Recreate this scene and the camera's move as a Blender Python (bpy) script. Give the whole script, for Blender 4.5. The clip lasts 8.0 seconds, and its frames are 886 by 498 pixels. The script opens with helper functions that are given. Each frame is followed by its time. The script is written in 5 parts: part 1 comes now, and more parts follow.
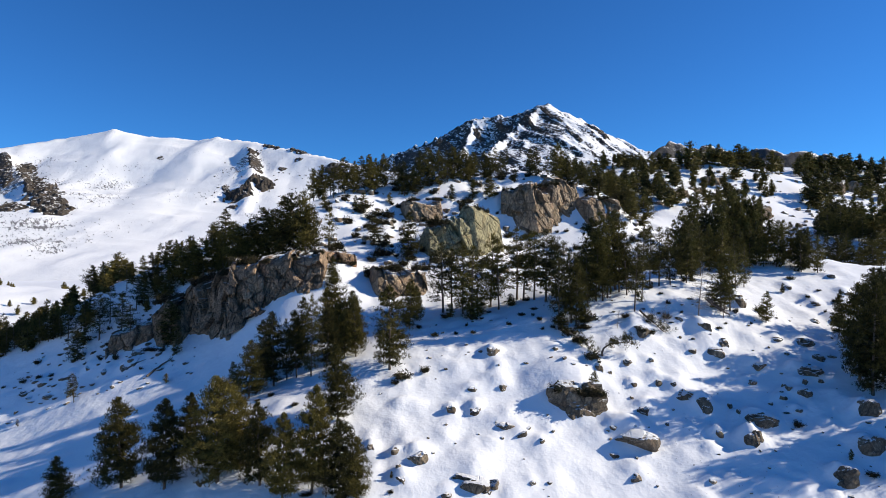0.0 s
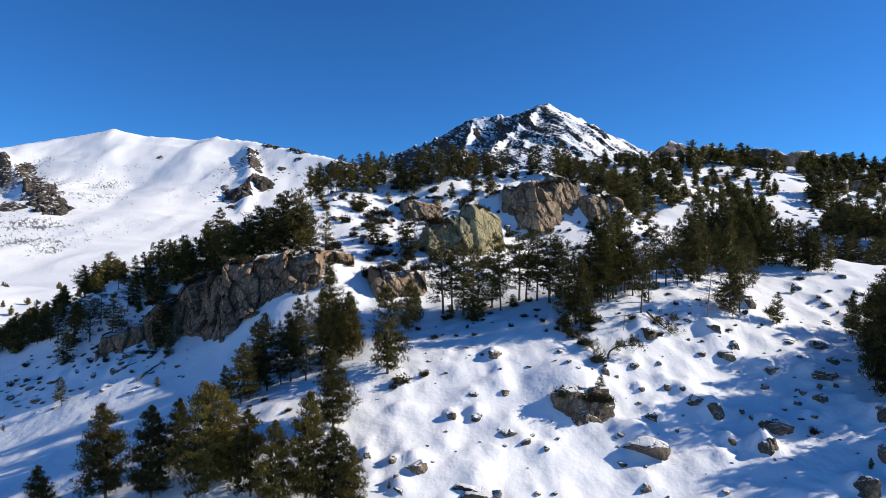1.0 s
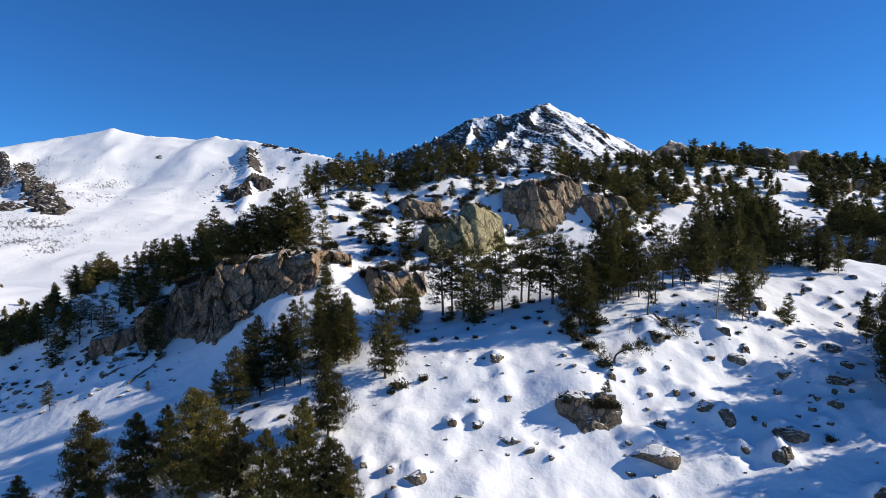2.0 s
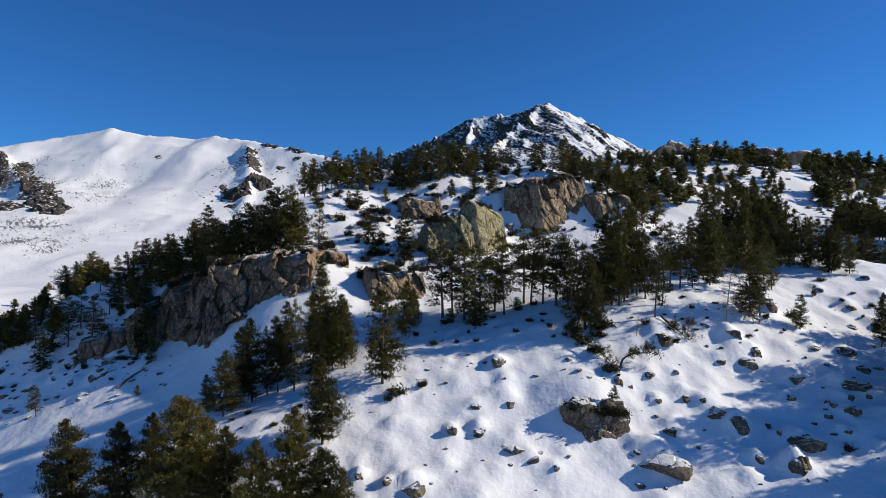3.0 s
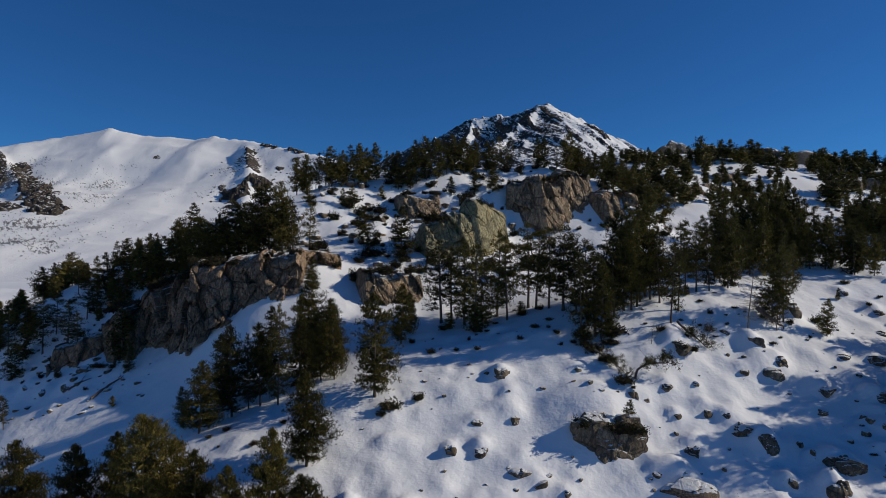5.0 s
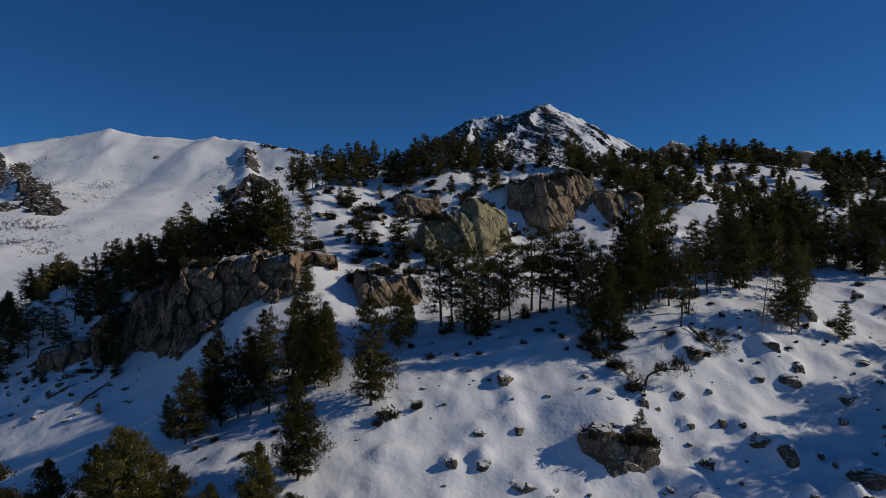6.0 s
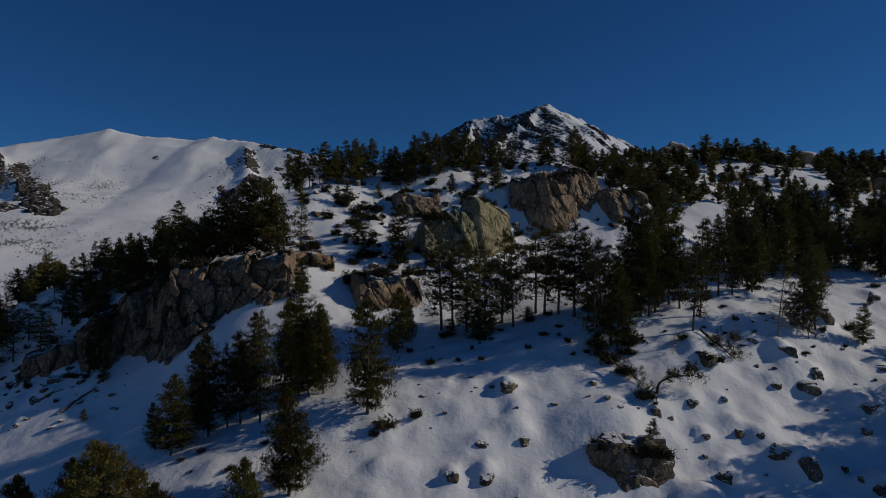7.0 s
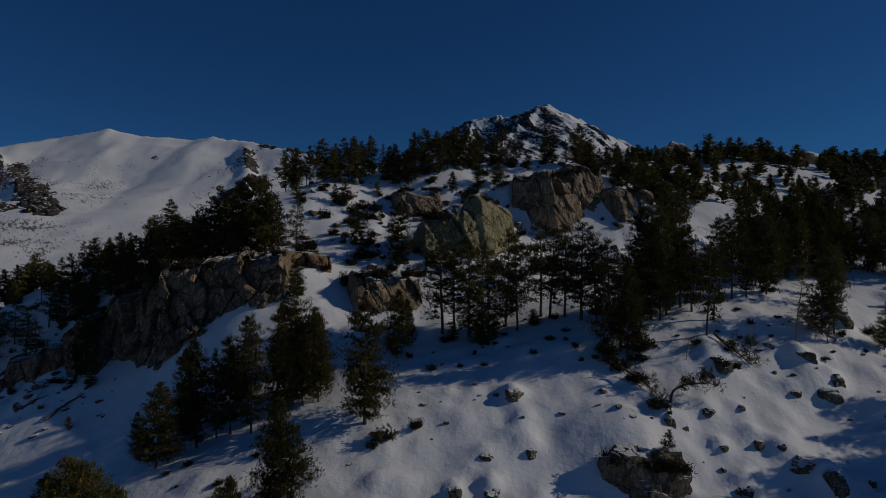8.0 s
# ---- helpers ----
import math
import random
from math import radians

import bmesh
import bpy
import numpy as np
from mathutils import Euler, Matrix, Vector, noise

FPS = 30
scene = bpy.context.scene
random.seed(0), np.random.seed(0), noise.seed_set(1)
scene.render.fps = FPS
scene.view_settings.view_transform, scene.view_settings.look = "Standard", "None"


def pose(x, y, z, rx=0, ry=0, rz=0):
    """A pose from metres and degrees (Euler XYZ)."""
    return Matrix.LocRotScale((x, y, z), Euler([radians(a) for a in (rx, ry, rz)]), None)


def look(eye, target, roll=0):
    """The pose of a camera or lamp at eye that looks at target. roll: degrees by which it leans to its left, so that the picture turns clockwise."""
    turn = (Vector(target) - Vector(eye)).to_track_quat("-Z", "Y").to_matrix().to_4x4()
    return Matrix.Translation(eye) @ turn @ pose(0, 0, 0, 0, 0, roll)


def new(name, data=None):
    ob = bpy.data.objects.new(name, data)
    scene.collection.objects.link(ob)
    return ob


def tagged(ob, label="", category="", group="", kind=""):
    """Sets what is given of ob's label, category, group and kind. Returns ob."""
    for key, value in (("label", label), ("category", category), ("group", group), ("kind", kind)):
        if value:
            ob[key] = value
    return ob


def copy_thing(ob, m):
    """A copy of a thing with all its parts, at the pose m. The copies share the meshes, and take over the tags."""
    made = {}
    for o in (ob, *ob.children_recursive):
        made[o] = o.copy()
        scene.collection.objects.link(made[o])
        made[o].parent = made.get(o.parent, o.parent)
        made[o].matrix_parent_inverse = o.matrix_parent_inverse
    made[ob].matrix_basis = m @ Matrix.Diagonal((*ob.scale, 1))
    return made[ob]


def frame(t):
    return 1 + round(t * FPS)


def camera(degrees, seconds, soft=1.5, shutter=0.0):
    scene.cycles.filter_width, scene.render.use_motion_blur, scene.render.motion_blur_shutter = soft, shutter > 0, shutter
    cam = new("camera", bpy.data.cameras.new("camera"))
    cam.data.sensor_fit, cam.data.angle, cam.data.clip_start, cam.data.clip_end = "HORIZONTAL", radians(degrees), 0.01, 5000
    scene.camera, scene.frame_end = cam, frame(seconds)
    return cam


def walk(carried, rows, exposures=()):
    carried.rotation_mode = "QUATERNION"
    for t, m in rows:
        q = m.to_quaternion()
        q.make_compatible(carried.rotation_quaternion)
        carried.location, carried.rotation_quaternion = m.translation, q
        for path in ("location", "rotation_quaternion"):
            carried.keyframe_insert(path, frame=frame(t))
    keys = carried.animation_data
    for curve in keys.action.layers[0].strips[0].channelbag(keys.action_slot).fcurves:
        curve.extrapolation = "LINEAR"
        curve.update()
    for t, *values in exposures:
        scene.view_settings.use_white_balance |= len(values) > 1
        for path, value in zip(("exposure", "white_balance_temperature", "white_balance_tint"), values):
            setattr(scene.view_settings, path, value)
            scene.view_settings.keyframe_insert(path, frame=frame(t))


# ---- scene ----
import collections

cam = camera(72.0, 8.0, soft=0.22)
METRES, EYE, TILT, LEAN, TURN = 24.0, 30.0, 0.0, 0.0, 0.0
ROWS = [
    (0.0, 0.0, 0.0, 0.0, 0.0, 0.0, -0.0),
    (0.5, -0.0005, 0.0582, -0.0015, -0.0, -0.01, 0.01),
    (1.0, -0.0005, 0.1211, -0.0037, -0.01, -0.01, 0.01),
    (1.5, -0.0012, 0.1788, -0.0041, -0.02, -0.02, 0.01),
    (3.0, -0.0012, 0.3592, -0.0041, -0.06, -0.04, 0.0),
    (3.5, 0.0018, 0.4179, -0.0057, -0.06, -0.02, -0.0),
    (4.0, 0.0043, 0.4828, -0.0067, -0.07, 0.01, -0.01),
    (4.5, 0.0058, 0.5433, -0.0066, -0.08, 0.02, -0.01),
    (6.0, 0.0063, 0.7389, -0.0064, -0.08, 0.08, -0.01),
    (6.5, 0.0048, 0.8017, -0.0069, -0.09, 0.1, -0.02),
    (7.0, 0.0037, 0.8699, -0.0087, -0.09, 0.13, -0.03),
    (7.5, 0.0004, 0.9321, -0.0085, -0.11, 0.13, -0.04),
    (8.0, -0.0035, 0.9994, -0.0079, -0.12, 0.15, -0.04),
]
EXPOSURES = [(t, 0.23 + e) for t, e in ((0.0, 0.0), (1.5, 0.0), (1.8, -0.02), (2.4, -0.16), (3.0, -0.335), (3.5, -0.49), (4.0, -0.64), (4.5, -0.81), (5.2, -1.06), (6.0, -1.38), (6.5, -1.62), (7.0, -1.85), (7.5, -2.09), (8.0, -2.36))]
walk(
    cam,
    [(t, pose(0, 0, EYE, TILT, LEAN, TURN) @ pose(METRES * x, METRES * y, METRES * z, 90 + pitch, roll, yaw)) for t, x, y, z, yaw, pitch, roll in ROWS],
    EXPOSURES,
)

# ---- sky and sun ----
SUN_UP, SUN_TURN = 27.5, 85.5  # degrees above the horizon; clockwise from straight ahead
world = bpy.data.worlds.new("sky")
scene.world = world
world.use_nodes = True
sky = world.node_tree.nodes.new("ShaderNodeTexSky")
sky.sky_type = "NISHITA"
sky.sun_disc = False
sky.sun_elevation, sky.sun_rotation = radians(SUN_UP), radians(SUN_TURN)
sky.altitude, sky.air_density, sky.dust_density, sky.ozone_density = 2200, 1.0, 0.0, 4.0
back = world.node_tree.nodes["Background"]
back.inputs["Strength"].default_value = 0.108
# thin dry winter air: a deep, saturated blue
deep = world.node_tree.nodes.new("ShaderNodeMix")
deep.data_type, deep.blend_type = "RGBA", "MULTIPLY"
deep.inputs[0].default_value = 1.0
deep.inputs[7].default_value = (0.245, 0.66, 1.07, 1)
world.node_tree.links.new(sky.outputs["Color"], deep.inputs[6])
world.node_tree.links.new(deep.outputs[2], back.inputs["Color"])
sun = new("sun", bpy.data.lights.new("sun", "SUN"))
sun.data.energy, sun.data.angle, sun.data.color = 5.0, radians(0.5), (1.0, 0.92, 0.78)
SUN_WAY = Vector((math.cos(radians(SUN_UP)) * math.sin(radians(SUN_TURN)), math.cos(radians(SUN_UP)) * math.cos(radians(SUN_TURN)), math.sin(radians(SUN_UP))))
sun.matrix_world = look(SUN_WAY * 300, (0, 0, 0))


# ---- materials ----
def material(name):
    mat = bpy.data.materials.new(name)
    mat.use_nodes = True
    return mat, mat.node_tree.nodes, mat.node_tree.links, mat.node_tree.nodes["Principled BSDF"]


def noise_node(nodes, links, scale, detail=6.0, rough=0.6, where=None, stretch=None, turn=0.0):
    n = nodes.new("ShaderNodeTexNoise")
    n.inputs["Scale"].default_value, n.inputs["Detail"].default_value, n.inputs["Roughness"].default_value = scale, detail, rough
    source = nodes.new("ShaderNodeNewGeometry").outputs["Position"] if where is None else where
    if stretch:
        m = nodes.new("ShaderNodeMapping")
        m.inputs["Scale"].default_value = stretch
        if turn:
            r = nodes.new("ShaderNodeMapping")
            r.inputs["Rotation"].default_value = (0, 0, radians(turn))
            links.new(source, r.inputs["Vector"])
            source = r.outputs["Vector"]
        links.new(source, m.inputs["Vector"])
        source = m.outputs["Vector"]
    links.new(source, n.inputs["Vector"])
    return n.outputs["Fac"]


def ramp(nodes, links, fac, stops):
    r = nodes.new("ShaderNodeValToRGB")
    while len(r.color_ramp.elements) < len(stops):
        r.color_ramp.elements.new(0.5)
    for e, (at, c) in zip(r.color_ramp.elements, stops):
        e.position, e.color = at, (*c, 1) if not isinstance(c, float) else (c, c, c, 1)
    links.new(fac, r.inputs["Fac"])
    return r.outputs["Color"]


def maths(nodes, links, op, a, b, c=None):
    m = nodes.new("ShaderNodeMath")
    m.operation = op
    for i, v in enumerate((a, b, c)):
        if v is None:
            continue
        if isinstance(v, (int, float)):
            m.inputs[i].default_value = v
        else:
            links.new(v, m.inputs[i])
    return m.outputs[0]


def mixed(nodes, links, fac, a, b, blend="MIX"):
    m = nodes.new("ShaderNodeMix")
    m.data_type, m.blend_type = "RGBA", blend
    for sock, v in ((m.inputs[0], fac), (m.inputs[6], a), (m.inputs[7], b)):
        if isinstance(v, (int, float)):
            sock.default_value = v
        elif isinstance(v, tuple):
            sock.default_value = (*v, 1)
        else:
            links.new(v, sock)
    return m.outputs[2]


def bumped(nodes, links, bsdf, height, strength, distance):
    b = nodes.new("ShaderNodeBump")
    b.inputs["Strength"].default_value, b.inputs["Distance"].default_value = strength, distance
    links.new(height, b.inputs["Height"])
    links.new(b.outputs["Normal"], bsdf.inputs["Normal"])


def facing_up(nodes, links):
    s = nodes.new("ShaderNodeSeparateXYZ")
    links.new(nodes.new("ShaderNodeNewGeometry").outputs["Normal"], s.inputs[0])
    return s.outputs["Z"]


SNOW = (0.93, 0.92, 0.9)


def snow_material():
    mat, nodes, links, bsdf = material("wind_packed_snow")
    tone = noise_node(nodes, links, 0.12, 5)
    base = ramp(nodes, links, tone, [(0.3, (0.85, 0.853, 0.86)), (0.7, (0.91, 0.907, 0.9))])
    # tips of heather and blown needles that come through thin snow
    specks = noise_node(nodes, links, 2.2, 9, 0.75)
    patch = noise_node(nodes, links, 0.05, 4, 0.6)
    worn = ramp(nodes, links, maths(nodes, links, "ADD", specks, maths(nodes, links, "MULTIPLY", patch, 0.5)), [(0.94, 0.0), (0.985, 1.0)])
    base = mixed(nodes, links, worn, base, (0.13, 0.1, 0.07))
    links.new(base, bsdf.inputs["Base Color"])
    bsdf.inputs["Roughness"].default_value = 0.62
    bsdf.inputs["Specular IOR Level"].default_value = 0.25
    ripple = noise_node(nodes, links, 1.1, 6, 0.55)
    crust = noise_node(nodes, links, 7.0, 5, 0.6)
    bumped(nodes, links, bsdf, maths(nodes, links, "ADD", ripple, maths(nodes, links, "MULTIPLY", crust, 0.08)), 0.3, 0.4)
    return mat


def rock_material(name, dark, light, lichen, snowy=0.86, size=1.0, soft=0.1, upright=0.22):
    """Jointed granite; snow lies where it is flat enough."""
    mat, nodes, links, bsdf = material(name)
    obj = nodes.new("ShaderNodeNewGeometry").outputs["Position"]
    big = noise_node(nodes, links, 0.35 * size, 6, 0.65, obj)
    grain = noise_node(nodes, links, 2.4 * size, 9, 0.7, obj)
    streak = noise_node(nodes, links, 1.1 * size, 6, 0.6, obj, (1.0, 1.0, upright))
    c = ramp(nodes, links, maths(nodes, links, "MULTIPLY_ADD", grain, 0.5, maths(nodes, links, "MULTIPLY", big, 0.5)), [(0.34, dark), (0.66, light)])
    c = mixed(nodes, links, ramp(nodes, links, streak, [(0.54, 0.0), (0.74, 0.45)]), c, lichen)
    fissure = noise_node(nodes, links, 0.9 * size, 8, 0.75, obj, (1.6, 1.6, min(1.0, upright * 1.6)))
    line = ramp(nodes, links, maths(nodes, links, "ABSOLUTE", maths(nodes, links, "SUBTRACT", fissure, 0.5), 0.0), [(0.0, 0.0), (0.035, 1.0)])
    c = mixed(nodes, links, maths(nodes, links, "MULTIPLY_ADD", line, -0.7, 0.7), c, (0.035, 0.03, 0.025))
    rust = noise_node(nodes, links, 0.5 * size, 5, 0.6, obj)
    c = mixed(nodes, links, ramp(nodes, links, rust, [(0.52, 0.0), (0.72, 0.55)]), c, tuple(v * k for v, k in zip(light, (1.05, 0.8, 0.6))))
    # blocks parted by joints at two sizes, each with its own tone
    wobble = mixed(nodes, links, 0.12 / size, obj, nodes.new("ShaderNodeTexNoise").outputs["Color"], "ADD")
    joints = None
    for scale, tone in ((0.42 * size, 0.5), (1.25 * size, 0.35)):
        skew = nodes.new("ShaderNodeMapping")
        skew.inputs["Rotation"].default_value, skew.inputs["Scale"].default_value = (0.35, 0.5, 0.3), (1.0, 1.0, 0.62)
        links.new(wobble, skew.inputs["Vector"])
        edge, cell = nodes.new("ShaderNodeTexVoronoi"), nodes.new("ShaderNodeTexVoronoi")
        edge.feature = "DISTANCE_TO_EDGE"
        for v in (edge, cell):
            v.inputs["Scale"].default_value = scale
            links.new(skew.outputs["Vector"], v.inputs["Vector"])
        shade = nodes.new("ShaderNodeSeparateColor")
        links.new(cell.outputs["Color"], shade.inputs[0])
        k = maths(nodes, links, "MULTIPLY_ADD", shade.outputs[0], tone, 1.0 - 0.55 * tone)
        both = nodes.new("ShaderNodeCombineColor")
        for i in range(3):
            links.new(k, both.inputs[i])
        c = mixed(nodes, links, 1.0, c, both.outputs[0], "MULTIPLY")
        crack = ramp(nodes, links, edge.outputs["Distance"], [(0.0, 0.0), (0.045, 1.0)])
        c = mixed(nodes, links, maths(nodes, links, "MULTIPLY_ADD", crack, -0.62, 0.62), c, (0.03, 0.026, 0.022))
        joints = crack if joints is None else maths(nodes, links, "MULTIPLY_ADD", crack, 0.5, joints)
    up = facing_up(nodes, links)
    flat = maths(nodes, links, "ADD", up, maths(nodes, links, "MULTIPLY", maths(nodes, links, "SUBTRACT", grain, 0.5), 0.5))
    lie = ramp(nodes, links, flat, [(snowy, 0.0), (min(0.999, snowy + soft), 1.0)])
    links.new(mixed(nodes, links, lie, c, SNOW), bsdf.inputs["Base Color"])
    bsdf.inputs["Roughness"].default_value = 0.85
    bsdf.inputs["Specular IOR Level"].default_value = 0.3
    bumped(nodes, links, bsdf, maths(nodes, links, "MULTIPLY_ADD", line, 0.3, maths(nodes, links, "MULTIPLY_ADD", joints, 0.6, grain)), 0.7, 0.35 / size)
    return mat


def mountain_material(name, snowy, rockiness, size=0.02, blown=0.0, fall=0.0, sprinkle=0.0, patches=()):
    """Far slopes: rock shows where it is steep or blown clear by the west wind; snow elsewhere."""
    mat, nodes, links, bsdf = material(name)
    big = noise_node(nodes, links, size * 0.35, 7, 0.6)
    fine = noise_node(nodes, links, size * 4.5, 10, 0.8, stretch=(0.4, 1.0, 0.5), turn=fall)
    flecks = noise_node(nodes, links, size * 8, 5, 0.7)
    grit = noise_node(nodes, links, size * 16, 7, 0.75)
    s = nodes.new("ShaderNodeSeparateXYZ")
    links.new(nodes.new("ShaderNodeNewGeometry").outputs["Normal"], s.inputs[0])
    a = maths(nodes, links, "MULTIPLY_ADD", s.outputs["X"], blown, s.outputs["Z"])
    for tex, k in ((fine, 0.8), (grit, 0.95), (flecks, 0.8), (big, rockiness)):
        a = maths(nodes, links, "MULTIPLY_ADD", maths(nodes, links, "SUBTRACT", tex, 0.5), k, a)
    lie = ramp(nodes, links, a, [(snowy, 0.0), (snowy + 0.03, 1.0)])
    if sprinkle:
        # loose rock and heath that show through in drawn-out flecks, thickest in bands
        dash = noise_node(nodes, links, 0.2, 5, 0.78, stretch=(1.0, 0.09, 0.8), turn=-36)
        band = noise_node(nodes, links, 0.0055, 4, 0.6)
        dash = maths(nodes, links, "MULTIPLY", maths(nodes, links, "MULTIPLY_ADD", band, 0.75, dash), 0.5)
        for x, y, r, thick in patches:
            far_off = nodes.new("ShaderNodeVectorMath")
            far_off.operation = "DISTANCE"
            flat = nodes.new("ShaderNodeVectorMath")
            flat.operation = "MULTIPLY"
            flat.inputs[1].default_value = (1, 1, 0)
            links.new(nodes.new("ShaderNodeNewGeometry").outputs["Position"], flat.inputs[0])
            links.new(flat.outputs[0], far_off.inputs[0])
            far_off.inputs[1].default_value = (x, y, 0)
            fall_off = maths(nodes, links, "MAXIMUM", maths(nodes, links, "MULTIPLY_ADD", far_off.outputs["Value"], -thick / r, thick), 0.0)
            dash = maths(nodes, links, "ADD", dash, fall_off)
        bare = ramp(nodes, links, dash, [(sprinkle, 0.0), (sprinkle + 0.012, 0.85)])
        lie = maths(nodes, links, "MULTIPLY", lie, maths(nodes, links, "SUBTRACT", 1.0, bare))
    rock = ramp(nodes, links, grit, [(0.38, (0.015, 0.014, 0.013)), (0.68, (0.12, 0.1, 0.085))])
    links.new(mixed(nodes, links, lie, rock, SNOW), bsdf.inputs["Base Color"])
    bsdf.inputs["Roughness"].default_value = 0.8
    bumped(nodes, links, bsdf, maths(nodes, links, "MULTIPLY_ADD", fine, 1.6, grit), 0.32, 3.0)
    return mat


def peak_material():
    """A rocky summit: bare ribs and snow-filled gullies that run slantwise down the face."""
    mat, nodes, links, bsdf = material("rocky_peak")
    where = nodes.new("ShaderNodeNewGeometry").outputs["Position"]
    slant = nodes.new("ShaderNodeMapping")
    slant.inputs["Rotation"].default_value = (0, radians(-48), 0)
    links.new(where, slant.inputs["Vector"])
    gully = noise_node(nodes, links, 0.032, 7, 0.66, slant.outputs["Vector"], (0.16, 0.3, 1.0))
    cleft = noise_node(nodes, links, 0.07, 8, 0.7, slant.outputs["Vector"], (0.3, 0.5, 1.0))
    big = noise_node(nodes, links, 0.006, 5, 0.55)
    grit = noise_node(nodes, links, 0.1, 6, 0.7)
    s = nodes.new("ShaderNodeSeparateXYZ")
    links.new(nodes.new("ShaderNodeNewGeometry").outputs["Normal"], s.inputs[0])
    a = maths(nodes, links, "MULTIPLY_ADD", s.outputs["X"], 0.52, 0.5)
    for tex, k in ((gully, 0.9), (cleft, 1.1), (big, 0.2), (grit, 1.7)):
        a = maths(nodes, links, "MULTIPLY_ADD", maths(nodes, links, "SUBTRACT", tex, 0.5), k, a)
    lie = ramp(nodes, links, a, [(PEAK_BARE, 0.0), (PEAK_BARE + 0.015, 1.0)])
    rock = ramp(nodes, links, maths(nodes, links, "MULTIPLY_ADD", cleft, 0.5, maths(nodes, links, "MULTIPLY", grit, 0.5)), [(0.42, (0.012, 0.011, 0.01)), (0.64, (0.1, 0.083, 0.066))])
    links.new(mixed(nodes, links, lie, rock, SNOW), bsdf.inputs["Base Color"])
    bsdf.inputs["Roughness"].default_value = 0.85
    bumped(nodes, links, bsdf, maths(nodes, links, "MULTIPLY_ADD", lie, -0.25, maths(nodes, links, "ADD", grit, cleft)), 0.4, 3.0)
    return mat


def bark_material():
    mat, nodes, links, bsdf = material("grey_brown_bark")
    n = noise_node(nodes, links, 5.0, 6, 0.7, stretch=(1, 1, 0.25))
    links.new(ramp(nodes, links, n, [(0.3, (0.05, 0.037, 0.028)), (0.75, (0.2, 0.15, 0.115))]), bsdf.inputs["Base Color"])
    bsdf.inputs["Roughness"].default_value = 0.9
    bumped(nodes, links, bsdf, n, 0.6, 0.05)
    return mat


def dead_wood_material():
    mat, nodes, links, bsdf = material("bleached_dead_wood")
    n = noise_node(nodes, links, 6.0, 5, 0.6, stretch=(1, 1, 0.25))
    links.new(ramp(nodes, links, n, [(0.3, (0.13, 0.105, 0.085)), (0.75, (0.32, 0.27, 0.23))]), bsdf.inputs["Base Color"])
    bsdf.inputs["Roughness"].default_value = 0.85
    return mat


def needle_material(name, dark, light):
    mat, nodes, links, bsdf = material(name)
    rnd = nodes.new("ShaderNodeNewGeometry").outputs["Random Per Island"]
    tree = nodes.new("ShaderNodeObjectInfo").outputs["Random"]
    # blades and trees vary in tone; clump noise paints in shade and sunlit flecks
    clump = noise_node(nodes, links, 1.6, 4, 0.65)
    f = maths(nodes, links, "MULTIPLY_ADD", rnd, 0.22, maths(nodes, links, "MULTIPLY_ADD", clump, 0.75, maths(nodes, links, "MULTIPLY", tree, 0.22)))
    links.new(ramp(nodes, links, f, [(0.47, dark), (0.88, light)]), bsdf.inputs["Base Color"])
    bsdf.inputs["Roughness"].default_value = 0.7
    bsdf.inputs["Specular IOR Level"].default_value = 0.12
    thin = nodes.new("ShaderNodeBsdfTranslucent")
    thin.inputs["Color"].default_value = (0.09, 0.1, 0.02, 1)
    mix = nodes.new("ShaderNodeMixShader")
    mix.inputs[0].default_value = 0.12
    links.new(bsdf.outputs[0], mix.inputs[1]), links.new(thin.outputs[0], mix.inputs[2])
    links.new(mix.outputs[0], nodes["Material Output"].inputs["Surface"])
    return mat


MAT_SNOW = snow_material()
MAT_ROCK = rock_material("brown_granite", (0.2, 0.145, 0.094), (0.57, 0.43, 0.285), (0.06, 0.055, 0.045), 0.88, 1.0, 0.06)
MAT_SLAB = rock_material("pale_lichened_granite", (0.27, 0.238, 0.125), (0.52, 0.465, 0.275), (0.15, 0.14, 0.085), 0.84, 1.0, 0.1, 0.6)
MAT_BOULDER = rock_material("grey_brown_boulder", (0.1, 0.079, 0.056), (0.36, 0.285, 0.195), (0.045, 0.039, 0.03), 0.7, 1.6, 0.06, 0.8)
MAT_DARK = rock_material("lichen_dark_granite", (0.15, 0.105, 0.069), (0.57, 0.395, 0.25), (0.035, 0.031, 0.025), 0.9, 1.1, 0.06, 0.5)
MAT_STONE = rock_material("snow_capped_granite", (0.12, 0.095, 0.07), (0.42, 0.33, 0.23), (0.05, 0.045, 0.035), 0.55, 1.3, 0.08, 0.6)
MAT_BARK = bark_material()
MAT_DEAD = dead_wood_material()
MAT_NEEDLE = needle_material("mountain_pine_needles", (0.015, 0.0155, 0.006), (0.22, 0.17, 0.04))
MAT_SHRUB = needle_material("juniper_needles", (0.012, 0.01, 0.007), (0.1, 0.078, 0.04))
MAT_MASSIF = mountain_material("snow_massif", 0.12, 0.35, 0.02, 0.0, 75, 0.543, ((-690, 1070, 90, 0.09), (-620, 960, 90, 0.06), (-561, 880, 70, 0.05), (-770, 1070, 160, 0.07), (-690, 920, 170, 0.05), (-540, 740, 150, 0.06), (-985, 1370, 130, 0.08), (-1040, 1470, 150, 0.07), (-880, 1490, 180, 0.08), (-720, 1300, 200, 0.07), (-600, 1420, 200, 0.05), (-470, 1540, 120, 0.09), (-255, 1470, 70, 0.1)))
PEAK_BARE = 0.42
MAT_PEAK = peak_material()
